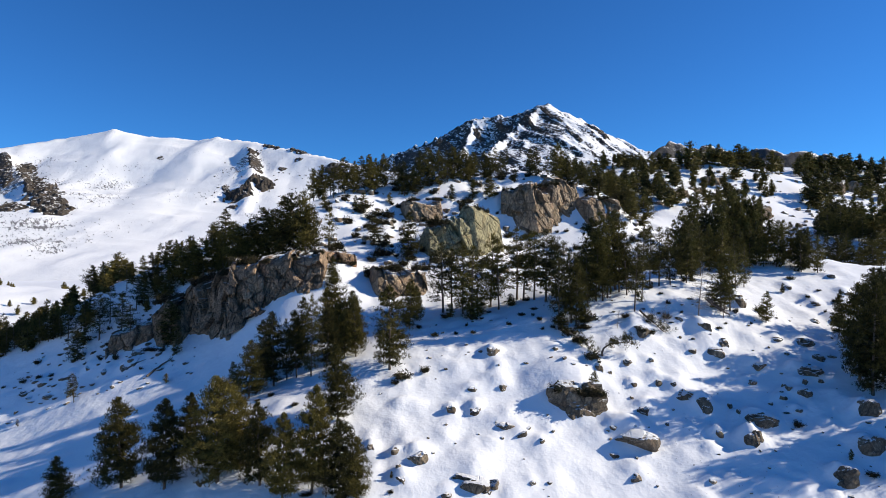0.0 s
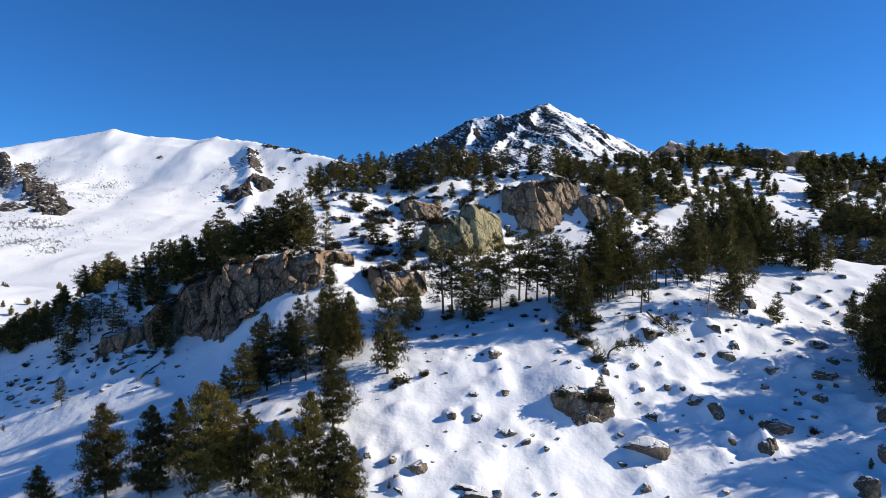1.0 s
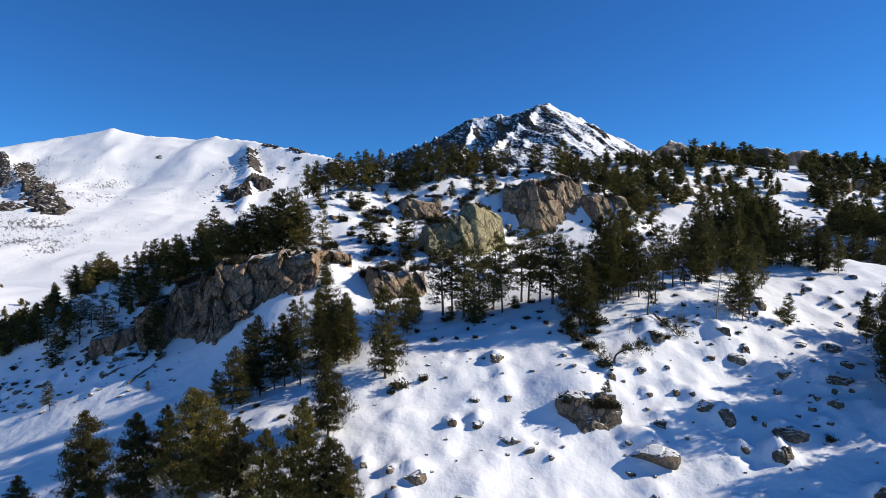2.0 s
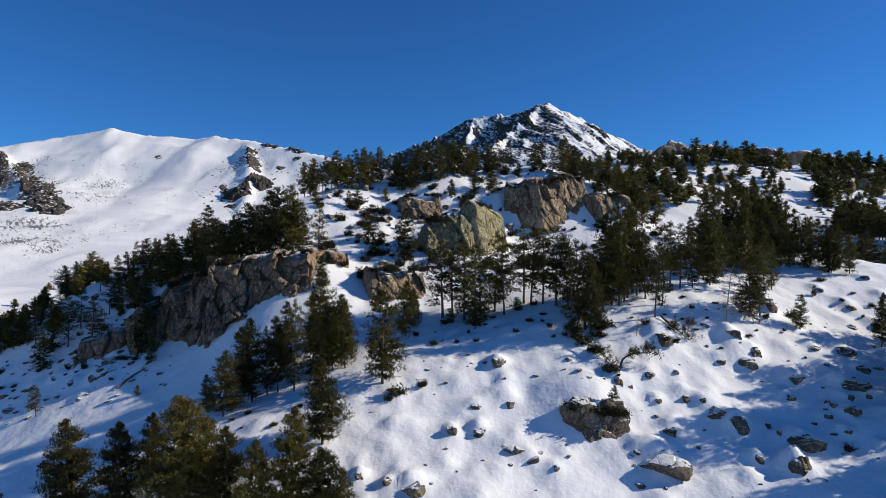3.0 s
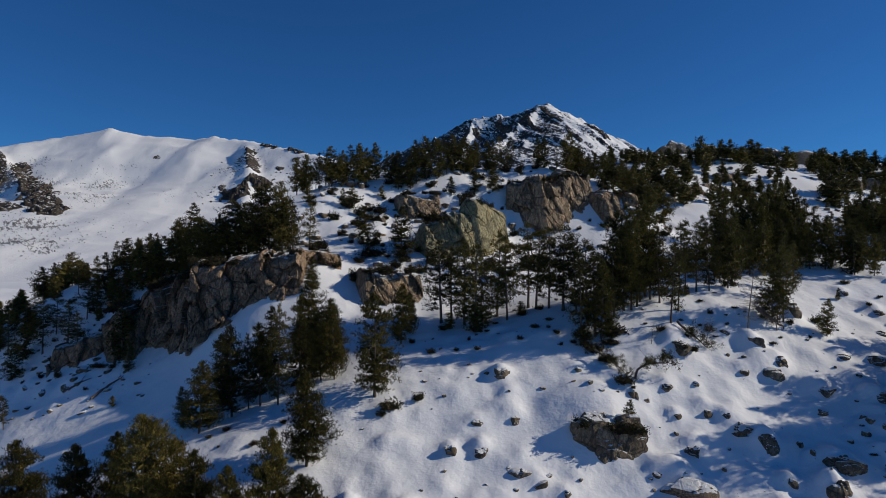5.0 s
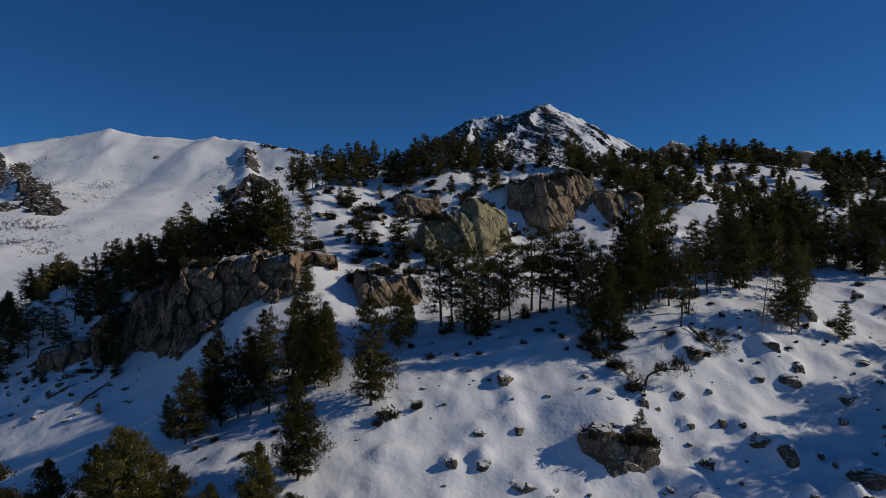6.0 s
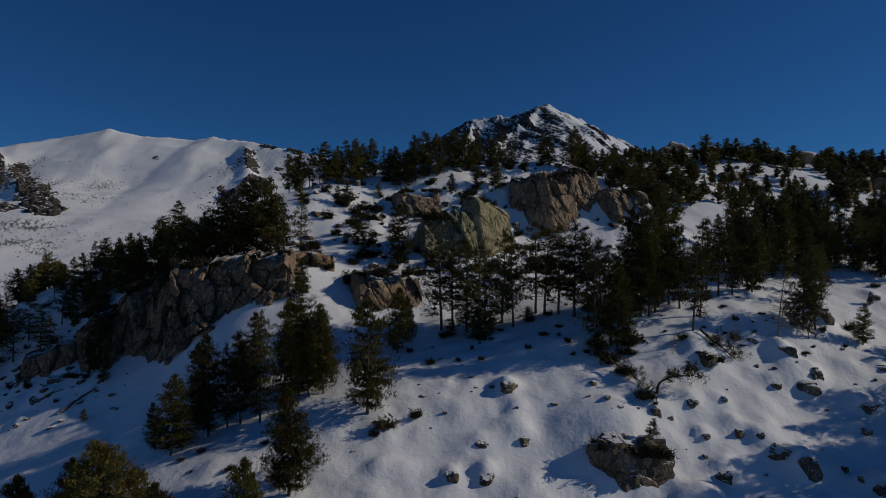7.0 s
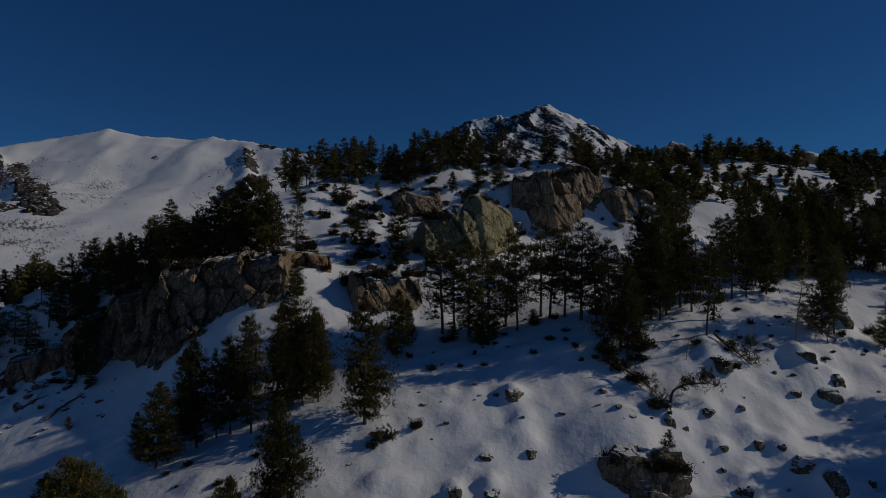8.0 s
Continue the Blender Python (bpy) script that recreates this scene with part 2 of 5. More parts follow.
MAT_CRAG = mountain_material("far_crags", 0.93, 0.3, 0.025, 0.3, 60)
MAT_RIB = rock_material("weathered_crag", (0.025, 0.021, 0.018), (0.14, 0.112, 0.085), (0.025, 0.022, 0.019), 0.83, 0.12, 0.05)


# ---- where the pines stand: x, y and height ----
FOREGROUND = [
    (-33.2, 63.0, 9.5), (-27.9, 61.0, 9.1), (-27.5, 66.0, 6.3), (-22.6, 61.0, 10.6), (-20.6, 62.0, 7.7), (-18.0, 60.0, 8.3), (-15.3, 58.0, 8.5), (-12.7, 59.0, 10.4),
    (-9.9, 58.0, 7.8), (-8.2, 58.0, 6.0), (-39.9, 63.0, 5.1), (-11.8, 68.3, 8.4),
]
MIDDLE_LEFT = [
    (-6.7, 76.8, 10.6), (-16.8, 77.4, 10.4), (-15.1, 79.1, 8.3), (-18.7, 77.8, 8.7), (-21.4, 77.1, 9.5), (-19.9, 77.8, 7.8), (-23.8, 74.7, 7.2), (-26.5, 77.4, 4.4),
    (-11.5, 80.7, 8.2), (-13.0, 80.7, 6.6), (-4.9, 89.2, 7.4), (-3.9, 91.7, 5.3), (-23.4, 80.5, 7.6), (-18.0, 100.0, 5.0), (-16.7, 80.4, 8.5), (-18.5, 80.3, 8.0),
    (-14.2, 83.1, 7.7), (-21.2, 80.5, 7.8), (-16.7, 88.1, 7.9), (-12.4, 83.2, 8.2), (-19.4, 84.2, 8.2), (-15.9, 89.6, 9.6),
]
VALLEY = [
    (-56.8, 93.8, 4.6), (-42.2, 93.1, 1.5), (-64.0, 91.7, 1.3), (-43.3, 99.1, 3.8), (-61.9, 103.2, 5.2), (-62.6, 106.5, 5.8), (-45.4, 101.5, 7.4), (-79.2, 110.4, 6.1), (-75.7, 109.8, 6.0),
    (-72.9, 110.2, 4.8), (-70.1, 109.8, 4.6), (-67.0, 109.0, 6.4), (-78.2, 111.2, 4.8), (-74.6, 110.4, 4.7), (-71.0, 109.6, 4.6), (-68.5, 109.4, 5.0), (-83.1, 115.1, 6.4),
    (-60.0, 106.4, 8.1), (-59.5, 109.0, 7.3), (-55.8, 105.8, 7.3), (-55.2, 109.6, 6.2), (-64.5, 111.6, 5.9), (-53.3, 103.9, 6.4), (-63.9, 108.8, 6.5),
]
CLIFF_TOP_A = [
    (-69.2, 120.7, 6.2), (-67.0, 120.7, 5.7), (-64.2, 120.7, 6.0), (-58.6, 115.1, 3.8), (-56.2, 114.1, 5.3), (-52.6, 113.9, 6.7), (-50.7, 113.0, 7.4), (-48.9, 112.4, 6.4),
    (-46.9, 112.6, 7.9), (-45.2, 112.8, 5.4), (-42.8, 113.0, 9.1), (-40.6, 112.6, 8.7), (-39.1, 112.8, 9.3), (-35.8, 112.4, 9.5), (-33.3, 112.6, 10.4), (-31.5, 112.4, 9.3),
    (-29.4, 111.6, 11.3),
]
CLIFF_TOP_B = [
    (-27.0, 110.6, 11.1), (-24.6, 109.2, 11.3), (-23.0, 109.0, 8.5), (-20.9, 110.8, 8.0), (-54.1, 110.4, 5.7), (-51.5, 110.2, 4.6), (-49.4, 110.2, 4.9), (-36.2, 112.0, 8.8),
    (-38.0, 112.6, 8.5), (-44.2, 112.6, 7.1), (-47.5, 111.6, 8.1), (-53.3, 112.0, 7.0), (-59.2, 114.3, 5.6), (-41.3, 113.2, 7.4), (-34.9, 112.8, 8.0), (-30.1, 112.4, 8.0),
    (-25.6, 109.0, 8.1), (-45.5, 111.8, 7.6),
]
CREST_A = [
    (-28.1, 138.5, 6.4), (-26.0, 141.0, 6.5), (-24.4, 142.9, 6.9), (-20.5, 143.9, 5.7), (-17.5, 146.3, 7.8), (-14.0, 145.5, 8.1), (-12.0, 145.5, 6.4), (-9.0, 142.1, 8.2),
    (-5.2, 143.1, 9.2), (-3.2, 144.2, 9.0), (-0.9, 144.4, 8.6), (1.1, 145.8, 8.0), (2.4, 146.8, 8.2), (4.9, 147.7, 7.9), (7.7, 149.3, 6.8), (10.0, 150.4, 6.9),
    (12.9, 151.5, 7.7), (15.8, 153.4, 7.4), (17.4, 148.7, 3.3), (21.7, 153.7, 7.1), (23.8, 154.9, 7.4),
]
CREST_B = [
    (28.2, 151.2, 9.7), (31.3, 152.9, 7.2), (35.6, 161.5, 6.2), (-26.5, 137.0, 5.1), (-18.6, 144.2, 5.9), (-15.6, 145.0, 7.3), (-10.6, 144.4, 6.2), (-7.1, 142.9, 6.2),
    (3.8, 147.7, 6.0), (6.3, 148.2, 6.3), (11.3, 150.4, 6.5), (14.1, 150.9, 5.8), (26.1, 152.9, 6.1), (30.1, 153.7, 7.7), (-27.6, 139.3, 7.6), (-24.9, 138.5, 8.0),
    (-22.5, 139.5, 8.0), (-18.9, 141.6, 8.6), (-20.6, 140.0, 7.5), (-29.2, 137.7, 7.4), (-16.9, 141.3, 8.4),
]
SMALL_HILL = [
    (-17.3, 134.0, 3.6), (-18.7, 130.8, 3.6), (-13.4, 118.5, 5.0), (-6.5, 113.2, 9.1), (10.9, 143.7, 5.1), (6.9, 142.3, 4.7), (2.1, 139.8, 4.0), (-12.1, 139.0, 2.7),
    (-6.5, 142.1, 5.4), (-25.2, 130.1, 3.2), (36.4, 150.7, 7.6), (38.5, 150.7, 7.2), (42.4, 157.1, 7.2), (44.2, 155.7, 7.0), (45.8, 154.0, 7.0), (35.5, 155.7, 6.5),
    (47.5, 152.6, 6.5), (50.0, 151.5, 8.0), (44.9, 146.3, 6.7),
]
BENCH_A = [
    (0.1, 94.8, 10.9), (1.4, 95.5, 10.1), (3.1, 93.8, 11.0), (4.4, 91.6, 11.2), (5.4, 94.3, 8.8), (7.4, 95.7, 11.5), (8.5, 93.4, 11.1), (11.7, 96.4, 11.6),
    (12.5, 95.3, 10.5), (14.1, 94.1, 10.8), (15.7, 93.1, 11.1), (17.0, 91.1, 9.9), (17.9, 89.2, 9.9), (18.1, 85.7, 9.9), (19.9, 88.6, 9.1), (16.1, 84.5, 10.4),
    (18.6, 85.3, 9.3), (22.6, 89.9, 10.9), (23.5, 89.9, 12.5),
]
BENCH_B = [
    (25.3, 92.2, 12.5), (26.6, 92.1, 12.1), (27.3, 87.1, 9.7), (32.1, 94.6, 9.6), (33.5, 94.6, 9.2), (35.4, 95.0, 9.0), (39.2, 100.3, 7.5), (40.4, 101.3, 8.9),
    (44.0, 104.1, 8.3), (40.6, 89.2, 8.7), (42.2, 89.7, 9.5), (45.6, 95.0, 9.2), (49.5, 100.3, 7.4), (21.1, 88.8, 10.0), (27.5, 91.1, 9.5), (29.2, 89.7, 11.0),
    (24.2, 94.6, 12.2), (26.5, 93.6, 12.4), (22.5, 93.1, 11.4), (24.4, 90.6, 12.4),
]
SADDLE_A = [
    (49.3, 114.1, 9.6), (50.7, 113.4, 10.6), (52.5, 114.1, 11.5), (56.0, 116.8, 12.5), (60.6, 122.1, 11.4), (62.1, 121.4, 9.8), (61.3, 116.6, 10.3), (65.5, 110.2, 7.3),
    (55.2, 136.0, 12.5), (59.5, 142.1, 12.9), (55.9, 125.5, 10.7), (54.3, 115.7, 12.2), (56.2, 115.3, 10.9), (59.3, 115.1, 9.5), (61.6, 115.3, 8.9), (64.9, 113.6, 7.7),
    (47.9, 125.7, 8.1),
]
SADDLE_B = [
    (62.6, 112.5, 8.4), (64.6, 111.0, 8.0), (66.4, 110.6, 7.6), (63.8, 108.6, 7.4), (66.0, 107.4, 6.6), (60.4, 110.4, 8.6),
    (46.6, 117.5, 10.0), (45.4, 109.4, 9.0), (46.8, 107.0, 8.4), (48.9, 106.8, 8.4), (52.2, 108.8, 8.9), (55.5, 110.6, 8.2), (58.4, 111.0, 7.4), (61.6, 121.4, 12.4),
    (57.9, 123.0, 12.9), (59.7, 122.1, 13.1), (51.3, 119.8, 10.6), (38.4, 96.2, 9.1), (40.6, 96.0, 9.0), (44.4, 99.6, 8.5), (40.3, 103.3, 9.8), (48.4, 103.3, 8.2),
    (41.2, 100.7, 10.6),
]
RIGHT_NEAR = [
    (18.0, 72.6, 3.1), (41.7, 62.3, 1.3), (-5.1, 60.1, 0.8), (47.1, 88.9, 4.7), (55.7, 100.0, 1.8), (56.3, 86.7, 7.1), (50.6, 74.0, 12.0), (50.1, 71.0, 13.6),
    (52.6, 73.0, 13.7), (53.8, 78.0, 9.9), (59.0, 82.0, 10.9),
]
GULLY_WOOD = [
    (115.9, 185.0, 9.4), (119.3, 185.0, 11.6), (119.4, 180.0, 7.8), (121.4, 178.0, 8.4), (122.6, 175.0, 4.5), (127.3, 178.0, 5.5), (111.0, 165.0, 2.3), (114.2, 185.0, 7.4),
    (127.1, 200.0, 13.5), (134.1, 205.0, 13.2), (131.4, 190.0, 6.1), (133.9, 185.0, 4.1), (113.6, 180.0, 9.6), (117.4, 180.0, 10.3), (125.6, 188.0, 8.5), (120.9, 176.0, 6.6),
    (122.9, 192.0, 11.0), (116.8, 165.0, 4.3), (111.4, 160.0, 3.6), (114.1, 172.0, 5.8), (116.4, 190.0, 6.3), (135.5, 200.0, 11.0), (94.0, 150.0, 8.4), (93.5, 145.0, 8.1),
    (92.9, 140.0, 7.5), (92.1, 135.0, 6.0), (95.2, 135.0, 7.1), (100.7, 140.0, 8.0), (104.7, 160.0, 7.1), (100.2, 145.0, 7.3), (110.7, 155.0, 5.7),
]
FAR_HILL_A = [
    (86.7, 262.9, 9.6), (85.4, 282.8, 5.0), (104.2, 305.4, 6.4), (73.0, 244.7, 9.1), (75.0, 240.3, 9.0), (77.9, 235.5, 8.7), (110.1, 299.3, 9.1), (120.2, 311.1, 8.3),
    (125.8, 310.0, 13.5), (133.4, 315.0, 10.2), (140.0, 320.0, 10.4), (143.5, 318.0, 11.0), (157.2, 325.0, 12.3), (161.7, 325.0, 11.7), (167.8, 325.0, 10.6), (175.3, 325.0, 11.8),
    (122.7, 306.5, 7.6), (150.3, 320.0, 9.1), (182.6, 330.0, 5.9),
]
FAR_HILL_B = [
    (52.3, 200.0, 13.5), (51.4, 190.0, 12.2), (47.9, 190.0, 11.1), (99.4, 264.3, 7.3), (88.8, 251.6, 6.9), (81.5, 254.3, 8.2), (94.8, 300.0, 5.9), (105.9, 300.0, 8.7),
    (125.5, 303.8, 6.9), (145.8, 304.9, 8.4), (159.6, 304.3, 8.4), (82.0, 229.1, 8.4), (82.2, 221.3, 7.1), (82.7, 237.2, 5.4), (55.8, 200.0, 13.5), (54.8, 190.0, 13.5),
    (53.9, 200.0, 13.5), (57.4, 190.0, 13.5), (45.1, 170.0, 5.3), (46.0, 165.0, 4.9),
]
FAR_RIGHT = [
    (204.7, 350.0, 12.4), (215.8, 360.0, 13.5), (225.6, 365.0, 11.8), (235.6, 370.0, 12.0), (242.4, 370.0, 11.1), (247.2, 372.0, 11.7), (252.7, 370.0, 11.1), (256.1, 365.0, 10.9),
    (262.8, 365.0, 10.8), (179.9, 300.0, 11.3), (188.2, 300.0, 12.9), (202.4, 330.0, 9.8), (214.6, 370.0, 8.5), (190.1, 320.0, 8.1), (225.7, 350.0, 10.8), (228.7, 340.0, 12.4),
    (229.7, 330.0, 13.5), (221.9, 365.0, 10.5), (244.9, 345.0, 13.5), (198.5, 310.0, 8.3), (176.3, 290.0, 11.3),
]
# boulders: x, y, width and height
BOULDERS_A = [
    (-2.6, 62.8, 2.0, 1.06), (-7.6, 64.2, 0.78, 1.2), (-5.0, 63.1, 0.77, 1.12), (-4.1, 59.8, 1.23, 1.01), (6.5, 79.8, 1.6, 0.95), (3.5, 73.4, 1.02, 0.54),
    (0.9, 70.0, 1.17, 0.84), (3.6, 70.2, 1.43, 0.98), (7.1, 68.5, 2.41, 0.76), (7.3, 74.1, 1.51, 0.75), (8.5, 66.9, 1.12, 0.56), (8.8, 60.6, 0.85, 0.46),
    (36.3, 84.9, 2.04, 1.49), (36.3, 81.7, 2.72, 1.36), (38.2, 82.9, 1.53, 0.92), (30.7, 71.8, 1.85, 1.59), (36.1, 68.6, 3.03, 1.64), (33.6, 66.0, 1.95, 1.83),
    (30.5, 67.5, 0.85, 1.1), (41.1, 79.7, 2.06, 0.81), (38.8, 76.8, 1.41, 0.63), (46.3, 77.2, 3.26, 0.99),
]
BOULDERS_B = [
    (49.4, 80.1, 1.43, 0.79), (50.1, 84.8, 2.89, 0.91), (29.2, 73.9, 2.72, 0.82), (23.4, 71.1, 1.58, 0.92), (19.9, 62.5, 2.2, 0.81), (18.4, 65.2, 1.09, 0.48),
    (19.6, 76.8, 1.28, 1.0), (23.3, 74.7, 0.83, 0.9), (26.7, 75.6, 1.26, 0.7), (23.6, 78.1, 1.3, 0.65), (60.2, 93.1, 2.08, 0.87), (43.3, 72.8, 1.58, 0.92),
    (40.9, 70.1, 0.96, 0.57), (42.1, 74.3, 0.94, 0.54), (40.5, 72.8, 0.93, 0.53), (33.8, 72.0, 0.78, 0.58), (34.1, 70.3, 0.64, 0.57), (33.3, 81.5, 1.21, 0.6),
    (26.8, 83.6, 2.78, 1.24), (44.2, 91.5, 2.19, 2.7), (56.6, 93.0, 2.6, 0.69), (33.5, 86.8, 1.28, 0.64),
]
BOULDERS_C = [
    (14.6, 80.3, 1.04, 0.45), (0.3, 58.6, 1.11, 0.44), (27.1, 61.4, 0.8, 0.4), (21.0, 76.4, 0.71, 0.42), (28.1, 74.7, 0.69, 0.48), (19.0, 68.2, 1.01, 0.38),
    (44.5, 75.2, 1.09, 0.68), (51.1, 80.2, 1.3, 0.58), (46.0, 81.6, 1.03, 0.44), (46.6, 85.0, 1.4, 0.54), (46.6, 75.3, 0.81, 0.54), (-24.2, 60.9, 1.15, 0.58),
    (-51.2, 97.8, 1.42, 1.06), (-54.5, 98.1, 1.06, 0.89), (-49.9, 100.5, 2.0, 0.91),
]
BOULDERS_D = [
    (-66.8, 99.5, 1.66, 0.64), (-62.5, 97.1, 2.14, 0.63), (-58.5, 100.4, 1.28, 0.64), (-51.4, 94.8, 1.03, 0.52), (-61.4, 99.7, 1.47, 0.55), (-49.6, 98.2, 1.25, 0.63),
    (59.3, 97.5, 1.82, 0.73), (66.0, 99.5, 1.67, 0.74), (57.4, 101.4, 1.51, 0.66), (67.0, 105.4, 1.57, 0.79), (65.0, 94.7, 1.76, 0.79), (26.8, 78.8, 0.88, 0.51),
    (15.4, 77.2, 0.86, 0.43), (10.7, 66.0, 0.86, 0.43),
]
# low shrubs: x, y and width
SHRUBS_A = [
    (19.7, 84.3, 2.02), (28.3, 83.3, 2.31), (-4.8, 74.8, 2.23), (-2.4, 76.5, 1.85), (4.4, 91.2, 2.51), (0.5, 92.9, 2.06),
    (18.8, 77.6, 2.59), (39.7, 67.9, 1.24), (42.3, 60.0, 1.45), (-44.0, 100.0, 1.29), (-48.0, 100.6, 2.57), (-17.7, 132.8, 5.66),
    (-18.2, 106.3, 3.36), (-20.4, 105.2, 2.93), (-16.1, 107.3, 2.79), (13.8, 84.8, 0.78), (15.3, 85.0, 0.94), (10.5, 93.7, 1.36),
    (12.8, 94.5, 1.37), (18.5, 81.2, 1.8), (27.0, 83.0, 1.53), (-17.5, 131.1, 3.64), (42.8, 89.4, 1.32), (31.9, 86.8, 1.6),
]
SHRUBS_B = [
    (17.3, 83.2, 2.8), (20.2, 85.6, 3.0), (18.2, 81.6, 2.2), (27.2, 83.2, 3.0), (25.6, 85.6, 1.8), (19.0, 84.4, 2.4),
    (47.6, 92.2, 1.67), (39.4, 70.0, 0.64), (-5.8, 74.1, 1.24), (-15.4, 74.2, 0.97), (-20.9, 74.1, 1.21), (-17.4, 71.0, 1.32),
    (-22.4, 73.4, 0.94), (-20.8, 71.6, 0.66), (-62.5, 103.0, 1.33), (-65.1, 101.2, 1.5), (-68.0, 98.6, 1.64), (-57.0, 101.6, 1.67),
    (-48.1, 97.2, 1.07), (19.7, 77.0, 0.86), (-5.1, 58.6, 0.78), (0.3, 58.2, 0.88), (-9.4, 58.4, 1.66), (-13.2, 58.6, 1.44),
    (59.5, 104.3, 1.37), (62.0, 100.6, 1.13), (63.0, 97.7, 1.28), (64.2, 95.5, 1.42), (58.7, 98.0, 1.1), (69.4, 100.3, 1.31),
    (59.2, 94.5, 0.88),
]
# snow banked behind the big boulders: x, y, radius, height
DRIFTS = [(15.0, 74.5, 4.5, 1.7), (21.0, 68.5, 2.4, 1.4), (3.3, 62.4, 2.6, 0.8), (39.3, 60.6, 1.1, 1.4), (47.5, 69.1, 1.3, 1.3), (44.4, 64.2, 1.2, 1.1)]


# ---- shape of the land: cross-sections of the hill, from near to far ----
COLS = [-450, -200, -95, -70, -52, -38, -24, -10, 4, 20, 38, 58, 90, 140, 250, 450]
SECTIONS = {}
SECTIONS[0] = [-10.0, -6.0, -4.0, -4.5, -6.0, -7.0, -6.0, -4.0, -3.0, -6.0, -8.0, -6.5, -2.0, -0.5, 0.0, 5.0]
SECTIONS[45] = [-9.5, -4.5, -2.0, -1.5, -1.0, -1.0, -0.5, 0.5, -0.0, -0.0, 0.5, 3.0, 9.0, 13.5, 18.0, 26.0]
SECTIONS[60] = [-9.0, -4.0, -1.0, -1.0, 0.5, 3.6, 6.5, 7.0, 7.2, 5.2, 7.0, 9.5, 14.0, 18.0, 23.5, 32.5]
SECTIONS[70] = [-8.5, -3.5, -1.5, -1.0, 1.0, 5.8, 10.7, 11.2, 11.0, 10.5, 10.6, 14.0, 17.0, 20.5, 27.0, 36.5]
SECTIONS[80] = [-8.0, -3.0, -1.0, -0.5, 2.7, 7.7, 13.2, 15.7, 16.0, 17.0, 14.8, 16.4, 20.3, 23.0, 29.5, 40.0]
SECTIONS[92] = [-7.0, -2.0, 1.0, 2.5, 6.7, 10.5, 17.5, 19.1, 19.6, 22.9, 23.2, 18.7, 22.5, 25.5, 32.0, 43.0]
SECTIONS[105] = [-5.5, -0.5, 4.5, 10.0, 15.3, 18.7, 28.0, 24.0, 23.3, 23.8, 25.8, 24.6, 25.0, 27.5, 34.0, 45.5]
SECTIONS[118] = [-4.0, 1.5, 8.0, 19.5, 27.5, 30.0, 31.5, 30.5, 29.0, 26.0, 26.0, 28.0, 26.5, 29.5, 36.0, 47.0]
SECTIONS[135] = [-1.5, 4.0, 10.5, 19.5, 28.5, 37.5, 40.5, 37.0, 36.5, 29.5, 28.0, 28.0, 24.0, 30.5, 38.5, 49.0]
SECTIONS[152] = [0.0, 7.0, 6.0, 11.0, 21.0, 32.5, 42.0, 46.5, 48.5, 48.0, 43.5, 30.0, 24.5, 33.5, 40.0, 50.0]
SECTIONS[180] = [0.0, 13.0, 4.5, 3.5, 10.0, 19.0, 28.5, 37.0, 43.0, 48.5, 48.0, 35.5, 31.0, 34.0, 41.0, 52.5]
SECTIONS[230] = [-4.0, 16.0, 11.0, 5.0, 5.0, 10.0, 17.5, 25.5, 32.5, 39.5, 44.0, 46.5, 47.0, 36.0, 41.0, 57.5]
SECTIONS[285] = [-10.5, 1.5, -3.5, -1.0, 3.0, 8.5, 16.5, 26.5, 35.0, 42.0, 51.0, 62.0, 66.0, 53.5, 42.0, 65.5]
SECTIONS[330] = [-12.0, -7.5, -5.0, -2.0, 4.0, 10.5, 19.0, 29.0, 38.0, 46.5, 55.5, 64.5, 76.0, 78.0, 58.0, 73.5]
SECTIONS[400] = [-10.0, -7.0, -0.0, 4.0, 10.0, 17.0, 25.5, 34.0, 42.5, 50.5, 57.0, 61.5, 65.5, 76.5, 84.0, 82.5]
SECTIONS[650] = [-8.5, 6.5, 24.0, 30.0, 36.0, 42.5, 49.0, 55.5, 60.0, 62.0, 63.0, 63.5, 65.0, 70.5, 80.5, 86.5]


def spline_weights(v, knots):
    k = np.array(knots, float)
    v = np.clip(v, k[0], k[-1])
    n = len(k)
    i = np.clip(np.searchsorted(k, v, side="right") - 1, 0, n - 2)
    span = k[i + 1] - k[i]
    u = (v - k[i]) / span
    w, r = np.zeros((len(v), n)), np.arange(len(v))
    w[r, i] += 2 * u**3 - 3 * u**2 + 1
    w[r, i + 1] += -2 * u**3 + 3 * u**2
    for j, part_of in ((i, u**3 - 2 * u**2 + u), (i + 1, u**3 - u**2)):
        a, b = np.clip(j - 1, 0, n - 1), np.clip(j + 1, 0, n - 1)
        s = part_of * span / (k[b] - k[a])
        w[r, b] += s
        w[r, a] -= s
    return w


def lattice(ix, iy, seed):
    v = np.sin(ix * 127.1 + iy * 311.7 + seed * 74.7) * 43758.5453
    return v - np.floor(v)


def soft_noise(x, y, size, seed=0):
    """Smooth noise between -1 and 1 with lumps of about that size."""
    x, y = x / size + seed * 3.7, y / size - seed * 5.3
    ix, iy = np.floor(x), np.floor(y)
    u, v = x - ix, y - iy
    u, v = u * u * u * (u * (u * 6 - 15) + 10), v * v * v * (v * (v * 6 - 15) + 10)
    a = lattice(ix, iy, seed) * (1 - u) + lattice(ix + 1, iy, seed) * u
    b = lattice(ix, iy + 1, seed) * (1 - u) + lattice(ix + 1, iy + 1, seed) * u
    return (a * (1 - v) + b * v) * 2 - 1


GRID = np.array(list(SECTIONS.values()))


